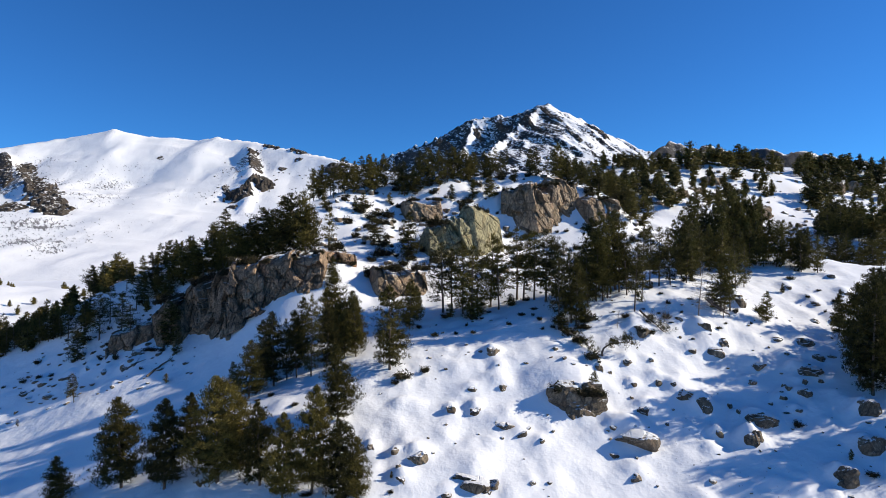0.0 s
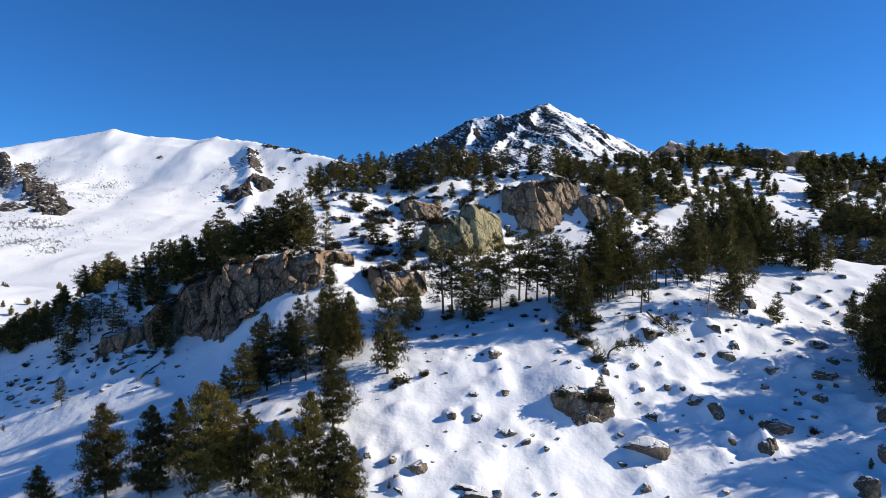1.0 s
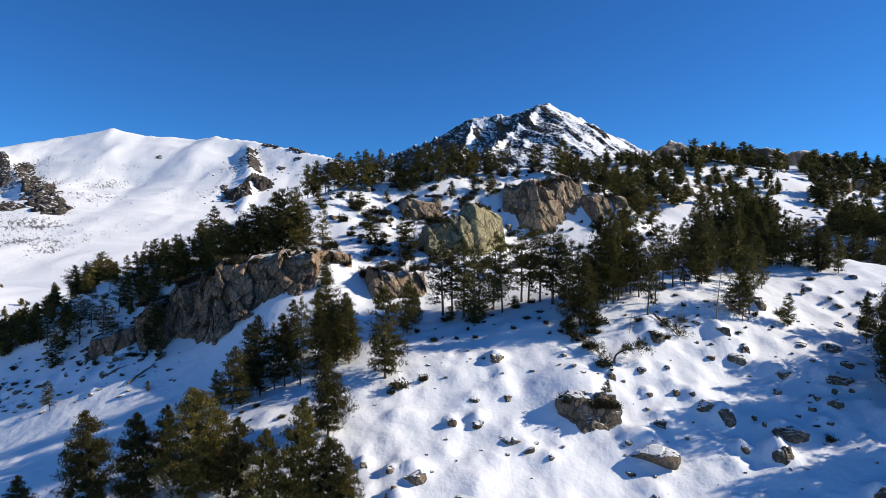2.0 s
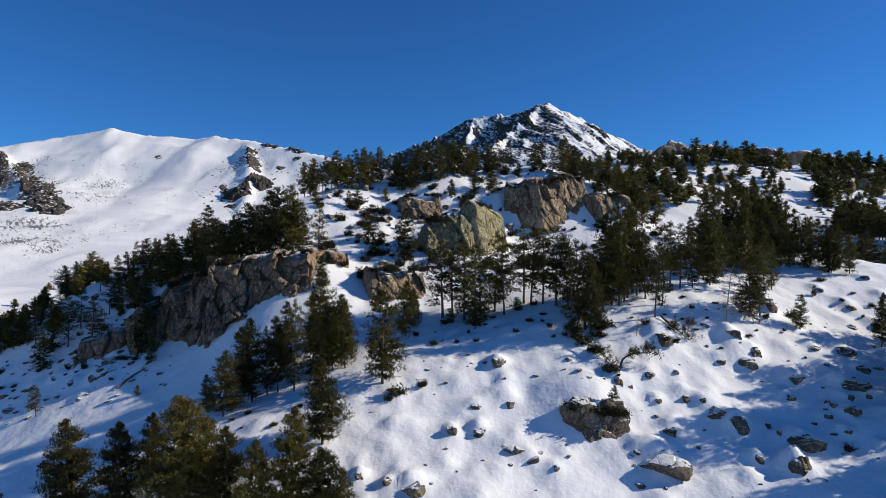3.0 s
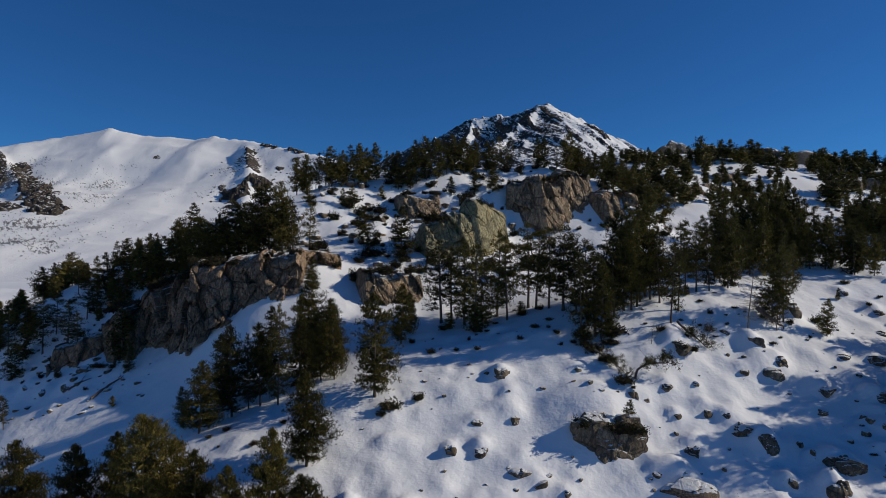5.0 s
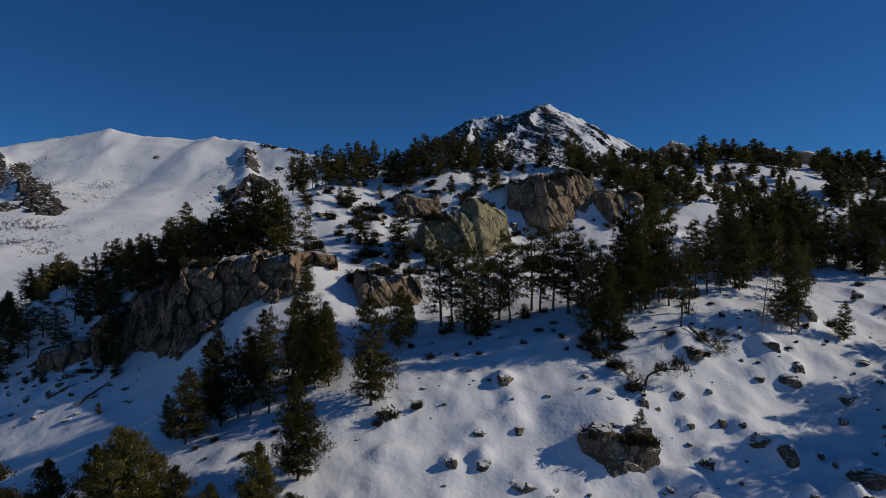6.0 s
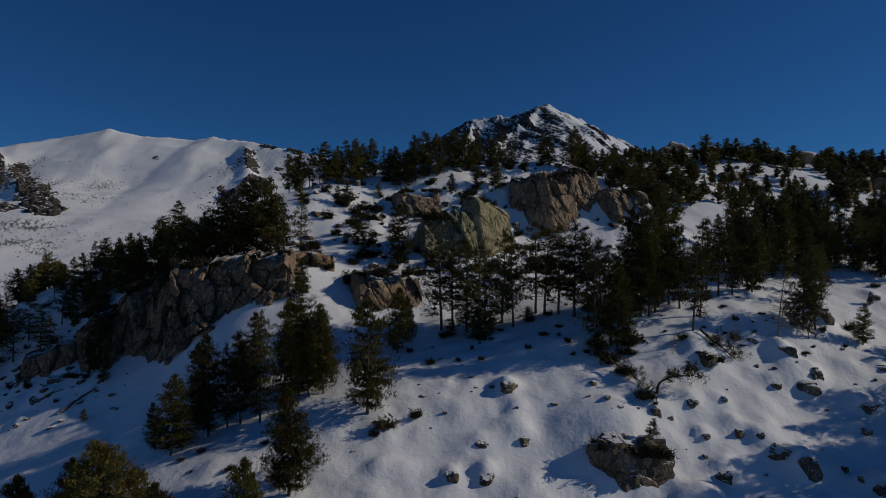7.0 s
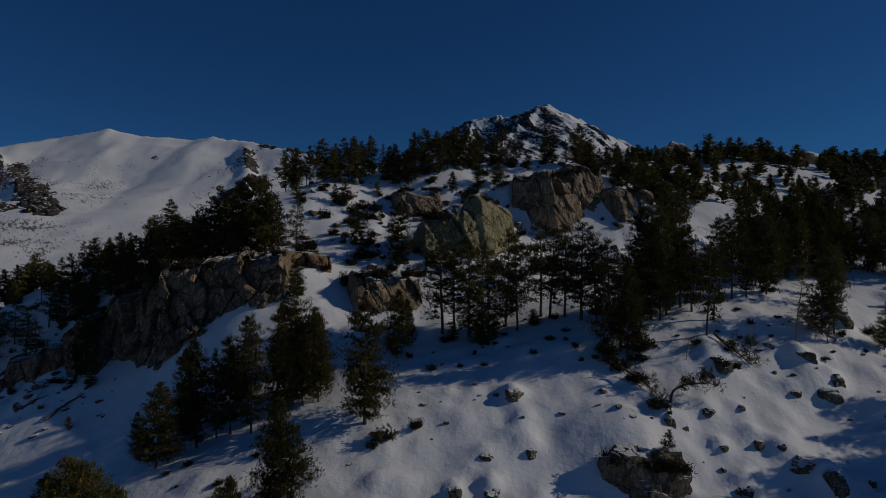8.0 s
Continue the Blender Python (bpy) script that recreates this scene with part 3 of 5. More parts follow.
def broad(x, y):
    return np.einsum("pi,ij,pj->p", spline_weights(y, list(SECTIONS)), GRID, spline_weights(x, COLS))


# buried stones: rounded humps under the snow
hump_rng = np.random.default_rng(5)
HUMPS = [(hump_rng.uniform(-8, 62), hump_rng.uniform(48, 92), hump_rng.uniform(0.4, 1.3), hump_rng.uniform(0.06, 0.32)) for _ in range(460)]
HUMPS += [(hump_rng.uniform(-32, 8), hump_rng.uniform(48, 76), hump_rng.uniform(0.6, 1.6), hump_rng.uniform(0.05, 0.2)) for _ in range(90)]
HUMPS += [(hump_rng.uniform(-10, 62), hump_rng.uniform(48, 92), hump_rng.uniform(0.4, 1.0), hump_rng.uniform(-0.22, -0.06)) for _ in range(260)]
# snow drifted up behind the stones that stand out
for bx, by, bw, bt in BOULDERS_A + BOULDERS_B + BOULDERS_C + BOULDERS_D:
    HUMPS.append((bx - 0.05 * bw, by + 0.34 * bw + 0.2, 0.55 * bw + 0.4, 0.85 * bt))

HUMPS += DRIFTS


def land(x, y):
    """Height of the snow at points of the plan."""
    x, y = np.atleast_1d(np.asarray(x, float)), np.atleast_1d(np.asarray(y, float))
    z = broad(x, y)
    z += soft_noise(x, y, 14, 1) * 0.4 + soft_noise(x, y, 5.5, 2) * 0.13
    z += soft_noise(x, y, 2.3, 3) * 0.14 + soft_noise(x, y * 1.5, 1.2, 4) * 0.07
    rough = np.clip((y - 105) / 30, 0, 1) * np.clip((420 - y) / 100, 0, 1)
    z += rough * (soft_noise(x, y, 9, 6) * 1.0 + np.abs(soft_noise(x, y, 4, 7)) * 0.7)
    for cx, cy, r, tall in HUMPS:
        near = (np.abs(x - cx) < 3 * r) & (np.abs(y - cy) < 3 * r)
        if near.any():
            d = ((x[near] - cx) ** 2 + (y[near] - cy) ** 2) / (r * r)
            z[near] += tall * np.exp(-d * 1.3)
    return z


def land_at(x, y):
    return float(land(x, y)[0])


def spread(inner_a, inner_b, step, growth, outer_a, outer_b):
    """Grid lines: even steps in the middle, growing outwards."""
    line = list(np.arange(inner_a, inner_b, step))
    for edge, way in ((outer_b, 1), (outer_a, -1)):
        s, at, more = step, line[-1] if way > 0 else line[0], []
        while (edge - at) * way > 0:
            s *= growth
            at += s * way
            more.append(at)
        line = line + more if way > 0 else more[::-1] + line
    return np.array(line)


def grid_mesh(name, xs, ys, zs):
    nx, ny = len(xs), len(ys)
    gx, gy = np.meshgrid(xs, ys)
    co = np.column_stack((gx.ravel(), gy.ravel(), zs.ravel()))
    i = np.arange(nx * ny).reshape(ny, nx)
    quads = np.column_stack((i[:-1, :-1].ravel(), i[:-1, 1:].ravel(), i[1:, 1:].ravel(), i[1:, :-1].ravel()))
    me = bpy.data.meshes.new(name)
    me.from_pydata(co, [], quads.tolist())
    me.polygons.foreach_set("use_smooth", np.ones(len(quads), bool))
    return me


gxs = spread(-66, 70, 0.5, 1.05, -4600, 4600)
gys = spread(50, 104, 0.5, 1.035, -500, 4700)
mx, my = np.meshgrid(gxs, gys)
ground = new("ground", grid_mesh("ground", gxs, gys, land(mx.ravel(), my.ravel())))
ground.data.materials.append(MAT_SNOW)
tagged(ground, "sunlit wind-packed snow slope with buried stones", "snow", kind="structure")


# ---- mountains on the skyline ----
def ridge_heights(ridges, foot, reach, rugged, seed, lumps, jag=0.0):
    """A height function: slopes fall away from the given ridge lines, with ribs and gullies."""

    def height(x, y):
        warp_x, warp_y = x + soft_noise(x, y, 170, seed) * 30, y + soft_noise(x, y, 150, seed + 1) * 30
        z, close = np.full(len(x), foot - 60.0), np.full(len(x), 1e6)
        for line in ridges:
            for (ax, ay, az), (bx, by, bz) in zip(line, line[1:]):
                sq = (bx - ax) ** 2 + (by - ay) ** 2
                t = np.clip(((x - ax) * (bx - ax) + (y - ay) * (by - ay)) / sq, 0, 1)
                wt = np.clip(((warp_x - ax) * (bx - ax) + (warp_y - ay) * (by - ay)) / sq, 0, 1)
                d0 = np.hypot(x - ax - t * (bx - ax), y - ay - t * (by - ay))
                d1 = np.hypot(warp_x - ax - wt * (bx - ax), warp_y - ay - wt * (by - ay))
                near = np.exp(-((d0 / 60) ** 2))
                close = np.minimum(close, d0)
                d, tt = d0 * near + d1 * (1 - near), t * near + wt * (1 - near)
                top = az + (bz - az) * tt
                z = np.maximum(z, foot + (top - foot) * np.exp(-((d / (reach * (top - foot) / 340 + 1)) ** 1.05)) - 12 * (1 - np.exp(-d / 400)))
        away = np.clip((z - foot) / 60, 0, 1)
        for size, amount in lumps:
            z += away * rugged * amount * (1 - 2 * np.abs(soft_noise(x, y, size, seed + size)))
        if jag:
            # pinnacles along the crest west of the summit
            teeth = np.maximum(soft_noise(x, y, 22, seed + 2), 0) + 0.6 * np.maximum(soft_noise(x, y, 10, seed + 3), 0)
            z += jag * teeth * np.exp(-((close / 28) ** 2)) * np.clip((430 - x) / 60, 0.0, 1)
            # ribs and gullies that slant down the face
            across, along = 0.8 * x + 0.6 * y, 0.8 * y - 0.6 * x
            for size, amount in ((46, 7), (20, 3)):
                z += away * amount * (1 - 2 * np.abs(soft_noise(across, along * 0.2, size, seed + size)))
        return z

    return height


def massif(name, label, height, x_range, y_range, step, mat):
    xs, ys = np.arange(*x_range, step), np.arange(*y_range, step)
    gx, gy = np.meshgrid(xs, ys)
    x, y = gx.ravel(), gy.ravel()
    # the rim dips under the valley floor
    rim = np.minimum.reduce([x - xs[0], xs[-1] - x, y - ys[0], ys[-1] - y])
    ob = new(name, grid_mesh(name, xs, ys, height(x, y) - 160 * np.exp(-rim / 90)))
    ob.data.materials.append(mat)
    return tagged(ob, label, "mountain")


def part(name, me, mat, parent, label=""):
    if isinstance(me, bmesh.types.BMesh):
        bm, me = me, bpy.data.meshes.new(name)
        bm.to_mesh(me)
        bm.free()
    if not me.materials:
        me.materials.append(mat)
    ob = new(name, me)
    ob.parent = parent
    return tagged(ob, label)


def rib(label, height, a, b, half, tall, seed, parent=None):
    """Broken rock that stands out of a mountain's flank along the line from a to b."""
    a, b = np.array(a, float), np.array(b, float)
    long = np.linalg.norm(b - a)
    run = (b - a) / long
    step = 2.2
    us, vs = np.arange(-0.5 * long - half * 0.7, 0.5 * long + half * 0.7, step), np.arange(-1.6 * half, 1.6 * half, step)
    uu, vv = np.meshgrid(us, vs)
    u, v = uu.ravel(), vv.ravel()
    mid = (a + b) / 2
    x, y = mid[0] + run[0] * u - run[1] * v, mid[1] + run[1] * u + run[0] * v
    edge = np.hypot(np.maximum(np.abs(u) - 0.5 * long + half, 0) / half, v / half)
    edge += soft_noise(u, v, half * 0.9, seed) * 0.3 + soft_noise(u, v, half * 0.4, seed + 1) * 0.35 + soft_noise(u, v, 6.0, seed + 2) * 0.35
    inside = np.clip((1.0 - edge) / 0.5, -1, 1)
    ridged = sum(k * (1 - 2 * np.abs(soft_noise(x, y, size, seed + size))) for size, k in ((26, 0.5), (13, 0.32), (6, 0.16)))
    # ledges
    shelf = soft_noise(x, y, 30, seed + 4) * 6 + height(x, y)
    shelf = (shelf / 9 - np.floor(shelf / 9) - 0.5) * 0.35
    z = height(x, y) + inside * tall * 0.3 + np.maximum(inside, 0) * tall * (0.55 * ridged + 0.6 * shelf)
    z -= np.where(inside < 0, 16 * -inside, 0)
    n, m = len(us), len(vs)
    i = np.arange(n * m).reshape(m, n)
    quads = np.column_stack((i[:-1, :-1].ravel(), i[:-1, 1:].ravel(), i[1:, 1:].ravel(), i[1:, :-1].ravel()))
    keep = inside[quads].max(axis=1) > -0.6
    me = bpy.data.meshes.new("rock_rib")
    me.from_pydata(np.column_stack((x, y, z)), [], quads[keep].tolist())
    me.materials.append(MAT_RIB)
    if parent:
        return part("rock_rib", me, MAT_RIB, parent)
    return tagged(new("rock_rib", me), label, "rock rib", "rock ribs of the snowy mountain")


snow_top = ridge_heights(
    [
        [(-1900, 1500, 300), (-1500, 1550, 300), (-1162, 1600, 295), (-1032, 1690, 337), (-915, 1700, 361), (-820, 1700, 340), (-684, 1700, 334), (-621, 1680, 336), (-526, 1650, 322), (-421, 1600, 295), (-322, 1550, 268), (-228, 1500, 244), (-113, 1450, 215), (50, 1400, 140)],
        [(-526, 1650, 322), (-455, 1450, 215), (-425, 1330, 150), (-395, 1180, 80)],
        [(-1162, 1600, 295), (-960, 1400, 190), (-850, 1250, 118), (-740, 1080, 45)],
    ],
    -14, 430, 6, 11, ((120, 0.5), (50, 0.3), (22, 0.15)),
)
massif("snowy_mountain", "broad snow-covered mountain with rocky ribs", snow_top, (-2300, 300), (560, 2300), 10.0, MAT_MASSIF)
RIBS = (
    ("dark broken rock rib on a snow flank", (-1056, 1540), (-915, 1370), 20, 12),
    ("dark broken rock rib on a snow flank", (-920, 1385), (-730, 1145), 28, 16),
    ("dark broken rock rib on a snow flank", (-1128, 1563), (-1000, 1395), 14, 10),
    ("small dark crag on a snow flank", (-850, 1200), (-815, 1155), 17, 9),
    ("dark crag standing out of the snow", (-462, 1380), (-447, 1325), 30, 24),
    ("dark crag standing out of the snow", (-425, 1440), (-408, 1385), 24, 22),
    ("small crag below a bigger one", (-447, 1295), (-440, 1275), 11, 8),
    ("rocks along the snowy ridge", (-478, 1625), (-430, 1600), 10, 6),
    ("rocks along the snowy ridge", (-395, 1588), (-350, 1562), 10, 7),
    ("small rock on a snow flank", (-372, 1542), (-358, 1530), 8, 6),
    ("small rock on a snow flank", (-405, 1512), (-390, 1498), 8, 6),
    ("rocks in a shaded snow gully", (-500, 1600), (-445, 1470), 14, 7),
    ("rocks above the pines", (-275, 1500), (-240, 1440), 22, 8),
    ("thin rock band on a snow flank", (-500, 1400), (-480, 1360), 7, 6),
    ("small rock on a snow flank", (-735, 1580), (-720, 1565), 7, 5),
)
for n, (label, a, b, half, tall) in enumerate(RIBS):
    rib(label, snow_top, a, b, half, tall, n + 1)
rocky_top = ridge_heights(
    [
        [(-642, 2750, 290), (-214, 2750, 453), (-61, 2740, 508), (54, 2720, 568), (141, 2700, 599), (245, 2670, 598), (357, 2640, 618), (447, 2600, 664), (541, 2600, 600), (641, 2600, 556), (730, 2560, 493), (802, 2500, 436), (1080, 2400, 340), (1500, 2300, 240)],
        [(443, 2600, 654), (350, 2500, 572), (258, 2400, 470), (160, 2230, 370)],
        [(141, 2700, 599), (90, 2480, 440), (40, 2200, 330)],
    ],
    40, 380, 22, 23, ((70, 0.22), (30, 0.1), (14, 0.035)), 16.0,
)
peak = massif("rocky_peak", "pointed mountain of dark rock and snow gullies", rocky_top, (-560, 1250), (1850, 3000), 5.6, MAT_PEAK)
for n, (a, b, half, tall) in enumerate((
    ((136, 2625), (175, 2500), 12, 12),
    ((232, 2640), (272, 2540), 13, 14),
    ((330, 2500), (390, 2380), 9, 9),
    ((410, 2560), (480, 2440), 8, 8),
    ((480, 2390), (520, 2290), 9, 8),
    ((590, 2500), (640, 2370), 16, 12),
    ((-20, 2640), (40, 2520), 18, 14),
)):
    rib("", rocky_top, a, b, half, tall, 40 + n, peak)
crag_top = ridge_heights(
    [[(400, 1480, 200), (509, 1500, 272), (583, 1550, 311), (630, 1560, 280), (691, 1600, 311), (745, 1560, 275), (794, 1500, 286), (840, 1450, 258), (882, 1450, 262), (1017, 1400, 224), (1500, 1300, 210)]],
    70, 300, 20, 37, ((40, 0.35), (20, 0.3), (11, 0.08)),
)
massif("far_crag", "low dark rocky crags dusted with snow", crag_top, (300, 1600), (1150, 1850), 7.5, MAT_CRAG)


# ---- builders ----
def sphere_points(cuts):
    bm = bmesh.new()
    bmesh.ops.create_icosphere(bm, subdivisions=cuts, radius=1)
    co = np.array([v.co[:] for v in bm.verts])
    faces = [[v.index for v in f.verts] for f in bm.faces]
    bm.free()
    return co, faces


SPHERES = {c: sphere_points(c) for c in (2, 3, 4, 5)}


def cut_stone(rng, size, cuts=4, planes=14, sharp=0.62, rough=0.05, boxy=0.5, joints=0):
    """A broken block: a rounded box sheared off by random planes, split by joints, with a worn surface."""
    co, faces = SPHERES[cuts]
    box = co / np.max(np.abs(co), axis=1)[:, None]
    v = co * (1 - boxy) + box * boxy
    for _ in range(planes):
        n = rng.normal(size=3)
        n /= np.linalg.norm(n)
        d = v @ n
        cut = rng.uniform(sharp, 1.0) * np.max(d)
        over = np.maximum(d - cut, 0)
        v = v - over[:, None] * n * 0.97
    k = rng.uniform(0, 50, 3)
    if joints:
        # blocks between the joints stand in or out, with a groove along each joint
        seeds = rng.uniform(-1, 1, (joints, 3))
        slant = np.array([[1.0, 0.35, 0.45], [0.0, 1.0, 0.3], [-0.5, 0.0, 0.8]])
        d = np.linalg.norm((v @ slant)[:, None, :] - (seeds @ slant)[None], axis=2)
        order = np.argsort(d, axis=1)[:, :2]
        r = np.arange(len(v))
        gap = d[r, order[:, 1]] - d[r, order[:, 0]]
        out = rng.uniform(-0.09, 0.07, joints)[order[:, 0]]
        tip = np.einsum("ij,ij->i", rng.uniform(-0.5, 0.5, (joints, 3))[order[:, 0]], v - seeds[order[:, 0]])
        v = v * (1 + out + tip * 0.5 - 0.1 * np.clip(1 - gap / 0.08, 0, 1))[:, None]
    for s, a in ((0.5, rough), (0.2, rough * 0.5)):
        w = soft_noise(v[:, 0] + k[0] + v[:, 2] * 0.7, v[:, 1] + k[1] + v[:, 2] * 0.5, s, 3)
        v = v * (1 + w[:, None] * a)
    return v * (np.array(size) / 2), faces


def joined(name, pieces, smooth=False):
    co, fa, off = [], [], 0
    for v, f in pieces:
        co.append(v)
        fa += [[i + off for i in q] for q in f]
        off += len(v)
    me = bpy.data.meshes.new(name)
    me.from_pydata(np.vstack(co), [], fa)
    if smooth:
        me.polygons.foreach_set("use_smooth", np.ones(len(fa), bool))
    return me


def turned(v, deg):
    a = radians(deg)
    return np.column_stack((v[:, 0] * math.cos(a) - v[:, 1] * math.sin(a), v[:, 0] * math.sin(a) + v[:, 1] * math.cos(a), v[:, 2]))


def outcrop(name, label, a, b, foot, top, thick, mat, seed, cell=2.2, lean=0.25, dip=0.0, group="", broken=1.0, category="rock face", taper=0.08):
    """A rock face from plan point a to b, of separate blocks between open joints. foot, top: heights at both ends; dip: how far the blocks turn to b's side."""
    rng = np.random.default_rng(seed)
    a, b = np.array(a, float), np.array(b, float)
    run = b - a
    long = np.linalg.norm(run)
    run /= long
    inward = np.array([-run[1], run[0]])
    tall = max(top[0] - foot[0], top[1] - foot[1])
    step = max(0.14, min(0.2, long / 60)) if a[1] < 200 else 0.4
    us = np.arange(0, long + step, step)
    nv, nu, nback = int(tall / step) + 4, len(us), 7
    uu, ww = np.meshgrid(us, np.linspace(0, 1, nv))
    u, w = uu.ravel(), ww.ravel()
    f = u / long
    lo = foot[0] + (foot[1] - foot[0]) * f - 1.0
    hi = top[0] + (top[1] - top[0]) * f
    # the crest steps from block to block
    stair = np.round(soft_noise(u, u * 0, cell * 1.3, seed + 8) * 2.2) / 2.2
    crest = (stair * 0.12 + soft_noise(u, u * 0, 3.2, seed) * 0.07 + soft_noise(u, u * 0, 0.9, seed + 1) * 0.03) * min(broken, 1.0)
    ends = np.clip(np.minimum(f, 1 - f) / taper, 0, 1) ** 0.5
    hi = lo + (hi - lo) * (0.95 + crest) * (1 - 0.45 * (1 - ends) - max(0, taper - 0.1) * (1 - ends))
    z = lo + (hi - lo) * w
    v = w * tall
    wu, wv = u + soft_noise(u, v, 1.5, seed + 2) * 0.12, v + soft_noise(u, v, 1.3, seed + 3) * 0.12
    slow = soft_noise(u, v * 0.5, 4.5, seed + 4) * thick * 0.1 + soft_noise(u, v, 0.6, seed + 5) * 0.03

    def split(size):
        count = int(max(10, long * tall / (size * size) * 1.5))
        cu, cv = rng.uniform(-0.5, long + 0.5, count), rng.uniform(-0.5, tall + 0.5, count)
        near, gap = np.empty(len(u), int), np.empty(len(u))
        for k in range(0, len(u), 4000):
            du, dv = wu[k : k + 4000, None] - cu, wv[k : k + 4000, None] - cv
            d = np.sqrt(((du + 0.35 * dv) * 1.15) ** 2 + (dv * 0.92) ** 2)
            near[k : k + 4000] = np.argmin(d, axis=1)
            two = np.partition(d, 1, axis=1)
            gap[k : k + 4000] = two[:, 1] - two[:, 0]
        return count, cu, cv, near, gap

    for size, jut, turn, tip in ((cell * 0.42, 0.13 * broken, 0.26 * broken, 0.14 * broken), (cell * 0.17, 0.04 * broken, 0.14 * broken, 0.1 * broken)):
        count, cu, cv, near, gap = split(size)
        slow += 0.1 * size * broken * np.clip(1 - gap / (0.05 * size + 0.1), 0, 1)
        slow += rng.uniform(-jut, jut, count)[near] * min(1.0, thick / 4)
        slow += rng.uniform(-turn, turn, count)[near] * (u - cu[near]) + rng.uniform(-tip * 0.5, tip, count)[near] * (v - cv[near])
    worn = slow.reshape(nv, nu)
    worn[1:-1] = 0.6 * worn[1:-1] + 0.2 * (worn[:-2] + worn[2:])
    slow = worn.ravel() + lean * (z - lo) + (1 - ends) * thick * 0.9 + np.clip((w - 0.86) / 0.14, 0, 1) ** 2 * thick * 0.22
    count, cu, cv, near, gap = split(cell)
    jut, turn, tip = rng.uniform(-0.6, 0.6, count) * broken * min(1.0, thick / 4), rng.uniform(-0.34, 0.34, count) * broken + 0.5 * dip, rng.uniform(-0.12, 0.26, count) * broken

    def place(i, off, extra=0.0):
        return np.column_stack((a[0] + run[0] * u[i] + inward[0] * (off + extra), a[1] + run[1] * u[i] + inward[1] * (off + extra), z[i]))

    # the snowy top and the back
    rim = np.arange((nv - 1) * nu, nv * nu)
    edge = place(rim, slow[rim] + 0.5 * jut[near[rim]])
    rows = [edge]
    for k in range(1, nback + 1):
        q = k / nback
        r = edge.copy()
        r[:, :2] += inward * thick * 1.3 * q
        r[:, 2] += tall * 0.1 * math.sin(q * 2.2) - tall * 0.12 * q * q + soft_noise(us, us * 0 + k * 3.1, 1.4, seed + 6) * 0.2 - 0.05
        rows.append(r)
    back = rows[-1].copy()
    back[:, 2] -= tall * 1.1
    rows.append(back)
    m = len(rows)
    i = np.arange(nu * m).reshape(m, nu)
    me = bpy.data.meshes.new(name)
    me.from_pydata(np.concatenate(rows), [], np.column_stack((i[:-1, :-1].ravel(), i[:-1, 1:].ravel(), i[1:, 1:].ravel(), i[1:, :-1].ravel())).tolist())
    me.materials.append(mat)
    ob = tagged(new(name, me), label, category, group)

    # one mesh for each block, with sides that run back into the joints
    i = np.arange(nu * nv).reshape(nv, nu)
    quads = np.column_stack((i[:-1, :-1].ravel(), i[:-1, 1:].ravel(), i[1:, 1:].ravel(), i[1:, :-1].ravel()))
    owner = near[quads[:, 0]]
    for k in np.unique(owner):
        mine = quads[owner == k]
        used, flat = np.unique(mine, return_inverse=True)
        fl = flat.reshape(-1, 4)
        off = slow[used] + jut[k] + turn[k] * np.clip(u[used] - cu[k], -1.5 * cell, 1.5 * cell) + tip[k] * np.clip(v[used] - cv[k], -1.5 * cell, 1.5 * cell)
        sides = collections.Counter()
        for q in fl.tolist():
            for c in range(4):
                sides[(q[c], q[(c + 1) % 4])] += 1
        rim = [e for e in sides if (e[1], e[0]) not in sides]
        border = sorted({c for e in rim for c in e})
        # worn, rounded edges
        off[border] += 0.05 + 0.1 * broken
        deep = {c: len(used) + n for n, c in enumerate(border)}
        co = np.vstack((place(used, off), place(used[border], off[border], 1.6 * broken + 0.5)))
        me = bpy.data.meshes.new("block")
        me.from_pydata(co, [], fl.tolist() + [[e[1], e[0], deep[e[0]], deep[e[1]]] for e in rim])
        part("block", me, mat, ob)
    return ob


def boulder(x, y, wide, tall, seed, mat=None, label="weathered granite boulder half sunk in snow", deep=0.0, turn=None, foot=None, boxy=0.2, tip=0.0, planes=9):
    rng = np.random.default_rng(seed)
    cuts = 5 if wide > 3 else 4 if wide > 1.4 else 3
    v, f = cut_stone(rng, (wide, deep or wide * rng.uniform(0.7, 1.0), tall * 1.6), cuts, planes, 0.55 if wide < 4 else 0.45, 0.03, boxy, (90 if planes > 5 else 7) if wide > 4 else 14 if wide > 1.4 else 6)
    c, q = math.cos(radians(tip)), math.sin(radians(tip))
    v = turned(np.column_stack((v[:, 0] * c + v[:, 2] * q, v[:, 1], v[:, 2] * c - v[:, 0] * q)), rng.uniform(0, 360) if turn is None else turn)
    me = joined("boulder", [(v, f)])
    me.materials.append(mat or MAT_BOULDER)
    ob = new("boulder", me)
    ob.location = (x, y, land_at(x, y - 0.3 * wide) + 0.12 * tall if foot is None else foot + 0.2 * tall)
    tagged(ob, label, "boulder", "boulders on the snow slope")
    return ob


